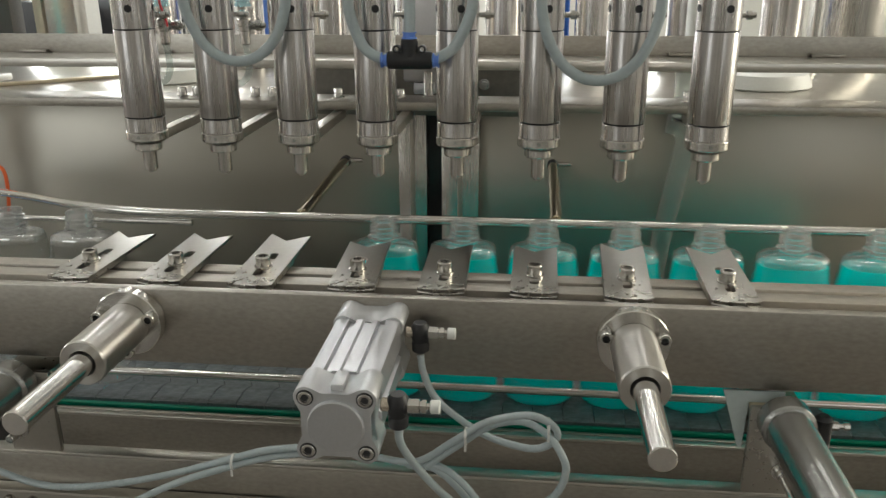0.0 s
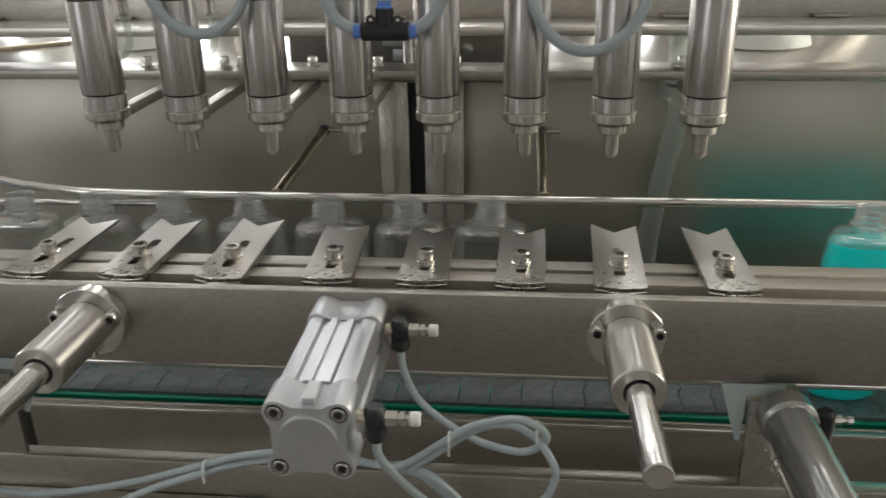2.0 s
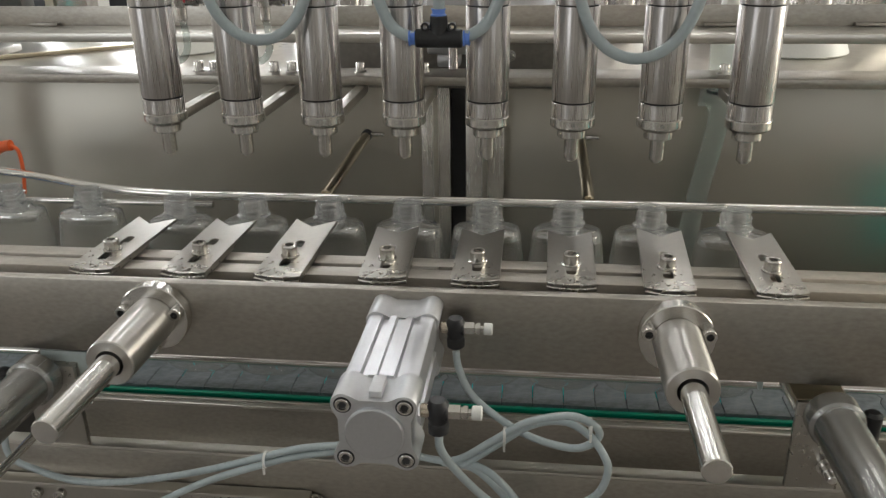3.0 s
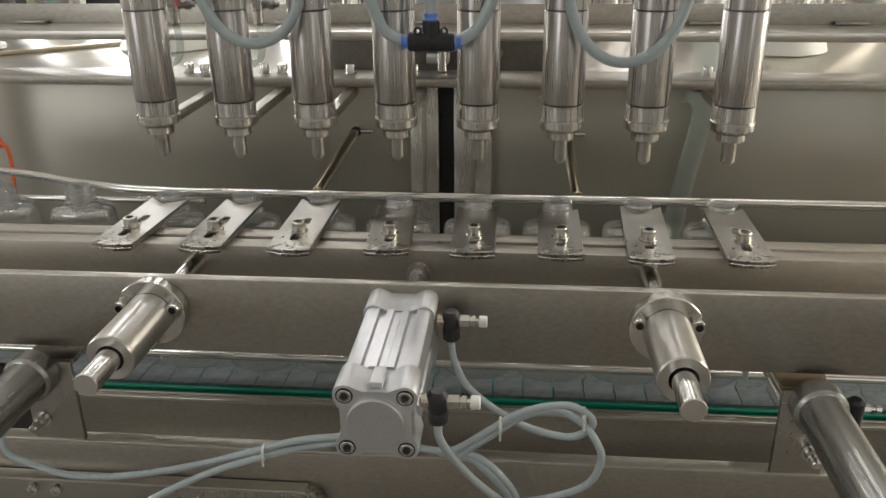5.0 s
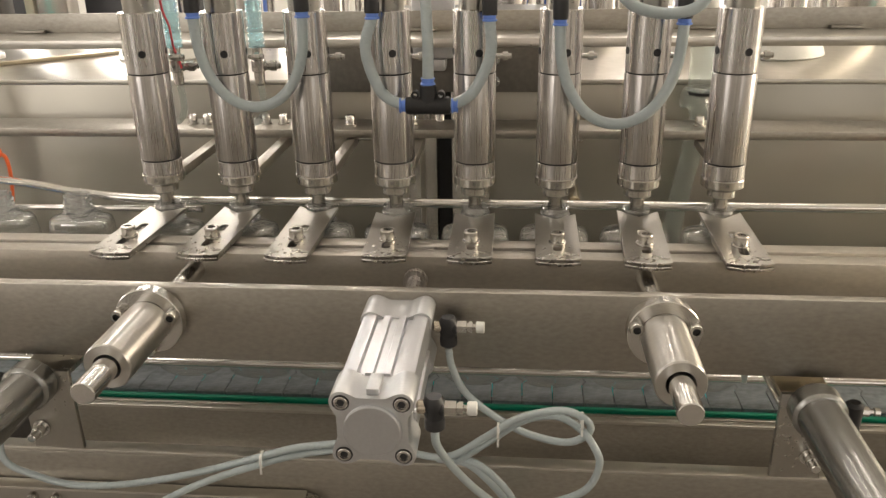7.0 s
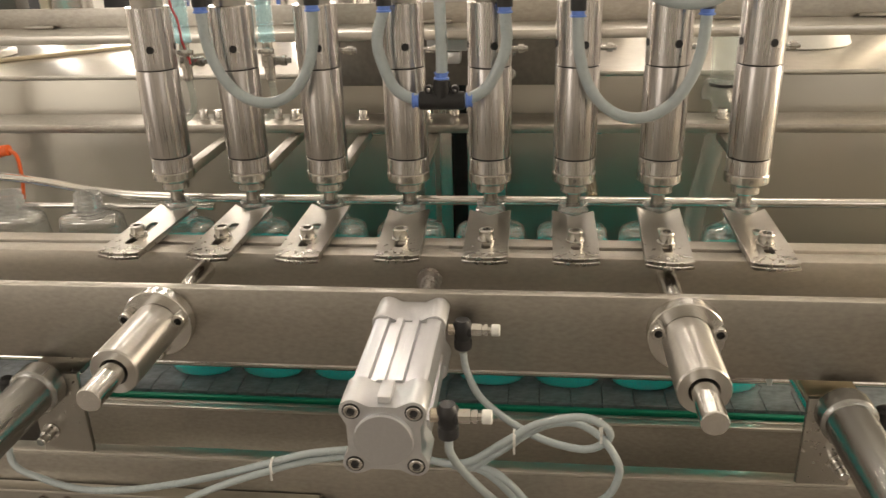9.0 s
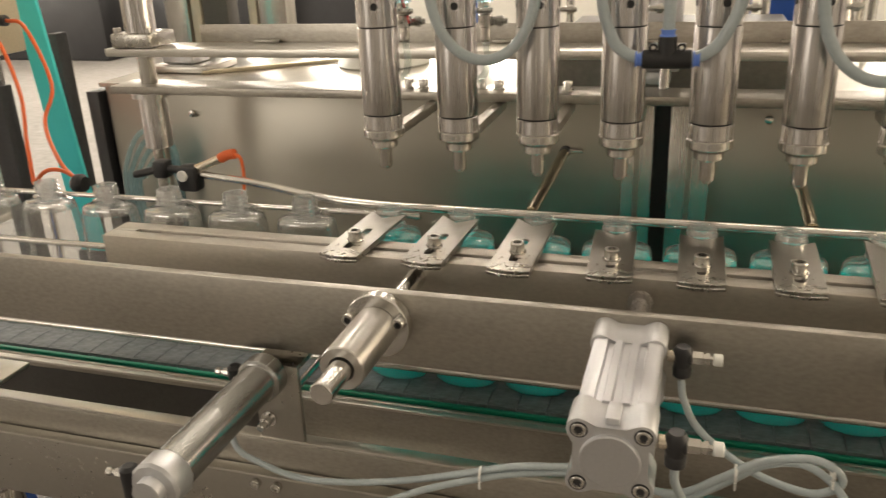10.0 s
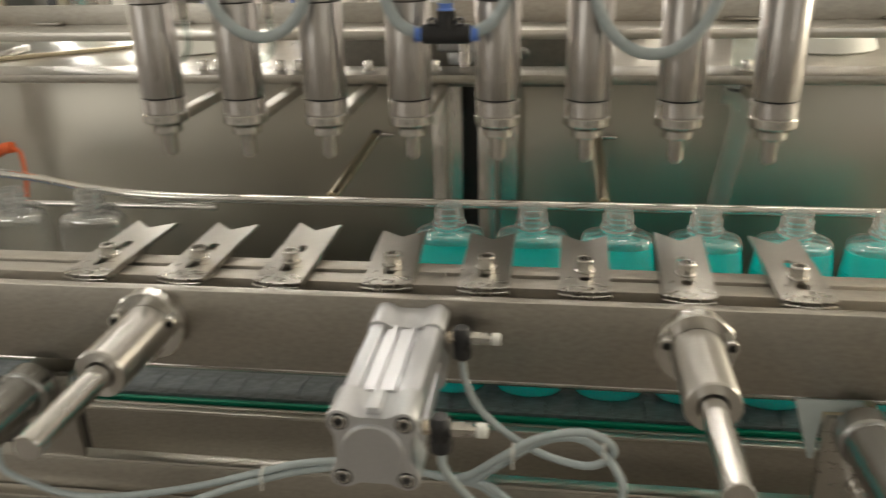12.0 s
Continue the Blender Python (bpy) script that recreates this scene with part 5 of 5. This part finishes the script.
# ---- far background ----
def far_side():
    frame_t = thing("machine_tower", "pale machine tower behind the filling line", "machine", "machines behind")
    for x0, x1, mat in ((-1.425, -1.348, STEEL_V), (-1.340, -1.308, BEIGE), (-1.302, -1.222, DARK_STEEL), (-1.160, -1.134, BEIGE), (-1.128, -1.043, STEEL_V)):
        bm = B()
        box(bm, x0, x1, 1.40, 1.46, Z0 + 0.2, 1.2, 0.006)
        part("column", bm, mat, frame_t)
    bm = B()
    box(bm, -1.43, -0.9, 1.36, 1.60, Z0, Z0 + 0.1995, 0.01)
    part("base", bm, BEIGE, frame_t)
    tanks = thing("tank_stand", "row of steel columns behind the nozzles", "machine", "machines behind")
    for x, r in ((0.10, 0.035), (0.34, 0.030), (0.86, 0.085)):
        bm = B()
        rod(bm, r, (x, 1.35, Z0), "z", 2.3, 0.002, 28)
        part("column", bm, STEEL_V, tanks)
    bm = B()
    box(bm, 0.0, 1.0, 1.25, 1.45, Z0 + 0.3, Z0 + 0.34, 0.005)
    part("tie_bar", bm, STEEL, tanks)
    bin_t = thing("parts_rack", "white rack with blue bins far behind", "rack")
    bm = B()
    box(bm, 0.9, 1.5, 2.7, 3.0, Z0, 0.3, 0.01)
    part("frame", bm, WHITE, bin_t)
    for k in range(3):
        bm = B()
        box(bm, 0.92 + 0.19 * k, 1.08 + 0.19 * k, 2.66, 2.98, 0.3005, 0.42, 0.01)
        part("bin", bm, BLUE_CRATE if k != 1 else WHITE, bin_t, "small plastic bin")
    for x, y, w, h, mat, lab in ((1.62, 1.05, 0.45, 0.42, BLACK_STEEL, "dark motor and tools on a low bench"), (-5.6, 8.0, 1.6, 0.9, BLACK_STEEL, "dark machine at the far wall"), (-7.5, 7.6, 2.0, 1.0, BLACK_STEEL, "dark machine at the far wall"), (-4.0, 8.4, 1.2, 1.2, BLACK_STEEL, "dark machine at the far wall")):
        t = thing("workshop_machine", lab, "machine", "machines behind")
        bm = B()
        box(bm, x - w / 2, x + w / 2, y - 0.2, y + 0.25, Z0, Z0 + h, 0.03)
        part("base", bm, mat, t)
        bm = B()
        lathe(bm, [(0.0, 0), (w * 0.2, 0), (w * 0.2, 0.12), (w * 0.12, 0.18), (0, 0.18)], (x + 0.05, y, Z0 + h), "z", 24)
        part("housing", bm, STEEL, t)
    table = thing("packing_table", "cream-topped packing table beside the machine", "table")
    bm = B()
    box(bm, 0.835, 3.2, 0.50, 2.05, -0.285, -0.25, 0.004)
    part("tabletop", bm, CREAM_TOP, table)
    for x in (0.87, 3.15):
        for y in (0.6, 2.0):
            bm = B()
            box(bm, x - 0.02, x + 0.02, y - 0.02, y + 0.02, Z0, -0.2855, 0.002)
            part("leg", bm, BLACK_STEEL, table)
    motor = thing("motor", "dark electric motor lying on the packing table", "motor")
    bm = B()
    rod(bm, 0.07, (1.80, 1.93, -0.175), "x", 0.40, 0.01)
    part("housing", bm, BLACK_STEEL, motor)
    bm = B()
    box(bm, 1.82, 2.18, 1.86, 2.00, -0.2495, -0.235, 0.003)
    part("foot", bm, BLACK_STEEL, motor)
    bench = thing("workbench", "dark steel workbench behind the packing table", "bench")
    bm = B()
    box(bm, 1.6, 3.4, 2.15, 3.2, -0.30, -0.25, 0.005)
    part("top", bm, BLACK_STEEL, bench)
    for x in (1.68, 3.32):
        for y in (2.2, 3.15):
            bm = B()
            box(bm, x - 0.025, x + 0.025, y - 0.025, y + 0.025, Z0, -0.3005, 0.002)
            part("leg", bm, BLACK_STEEL, bench)
    bag = thing("padded_bag", "white padded bag on the dark workbench", "bag")
    bm = B()
    loft(bm, [(-0.2495, superellipse(0.30, 0.20)), (-0.20, superellipse(0.36, 0.26)), (-0.10, superellipse(0.34, 0.24)), (-0.07, superellipse(0.2, 0.12))])
    part("shell", bm, CARTON, bag)
    bm = B()
    loft(bm, [(-0.0695, superellipse(0.16, 0.02)), (-0.04, superellipse(0.22, 0.02))])
    part("seam", bm, CARTON, bag, "folded white top seam")
    bag.location = (2.45, 2.80, 0)


far_side()


# ---- movement ----
def stream(t):
    """How far the empty bottles have been fed at a time."""
    return min(max(t - 0.17, 0.0) * 0.2972, FED)


def motions():
    up, down = 0.0, -LIFT
    lift_rows = [(0, up), (4.93, up), (5.0, up - 0.006), (5.1, up - 0.026), (5.2, up - 0.046), (5.3, down + 0.003), (5.36, down), (9.70, down), (9.78, down + 0.008), (9.9, up - 0.016), (10.0, up - 0.002), (10.06, up), (12, up)]
    for ob in (RAIL, *NOZZLES, *HOSES):
        x, y, z = ob.location
        walk(ob, [(t, pose(x, y, z + d)) for t, d in lift_rows])
    bar_rows = [(0, 0.0), (3.6, 0.0), (3.75, 0.006), (4.1, STROKE - 0.004), (4.2, STROKE), (10.62, STROKE), (10.7, STROKE - 0.008), (10.85, 0.006), (10.93, 0.0), (12, 0.0)]
    walk(BAR, [(t, pose(0, d, 0)) for t, d in bar_rows])
    walk(GATE_OUT, [(t, pose(0, d, 0)) for t, d in ((0, 0.0), (2.38, 0.0), (2.52, 0.09), (10.70, 0.09), (10.84, 0.0), (12, 0.0))])
    walk(GATE_IN, [(t, pose(0, d, 0)) for t, d in ((0, 0.09), (0.05, 0.09), (0.17, 0.0), (3.45, 0.0), (3.58, 0.09), (12, 0.09))])
    z = BELT_Z + 0.0005
    for k, ob in enumerate(LEAVING):
        x = -0.033 + 0.0975 * k
        walk(ob, [(t, pose(x + 0.293 * t, YB, z)) for t in (0, 3, 5.8)] + [(t, pose(x + 0.293 * 6, YB, z)) for t in (6.3, 12)])
    for nx, (ob, layers) in zip(NX, FILLING):
        start = nx - FED
        rows = [(t, pose(start + stream(t), YB, z)) for t in (0, 0.17, 0.25, 1.0, 2.0, 2.6, 2.763, 2.85, 5, 9)]
        rows += [(t, pose(nx + max(0.0, t - 10.87) * 0.287, YB, z)) for t in (10.7, 10.87, 10.95, 11.4, 12)]
        walk(ob, rows)
        # The soap rises layer by layer out of the lowest one.
        t0, t1 = 7.0, 9.35
        for k, layer in enumerate(layers):
            drop = -(k + 1) * LAYER - 0.0006
            walk(layer, [(0, pose(0, 0, drop)), (t0, pose(0, 0, drop)), (t0 + (t1 - t0) * (k + 1) / LAYERS, pose(0, 0, 0)), (12, pose(0, 0, 0))])
    for k, ob in enumerate(WAITING):
        start = -0.453 - 0.1060 * k - FED
        walk(ob, [(t, pose(start + stream(t), YB + 0.022, z)) for t in (0, 0.17, 0.25, 1.0, 2.0, 2.6, 2.763, 2.85, 7, 12)])


motions()
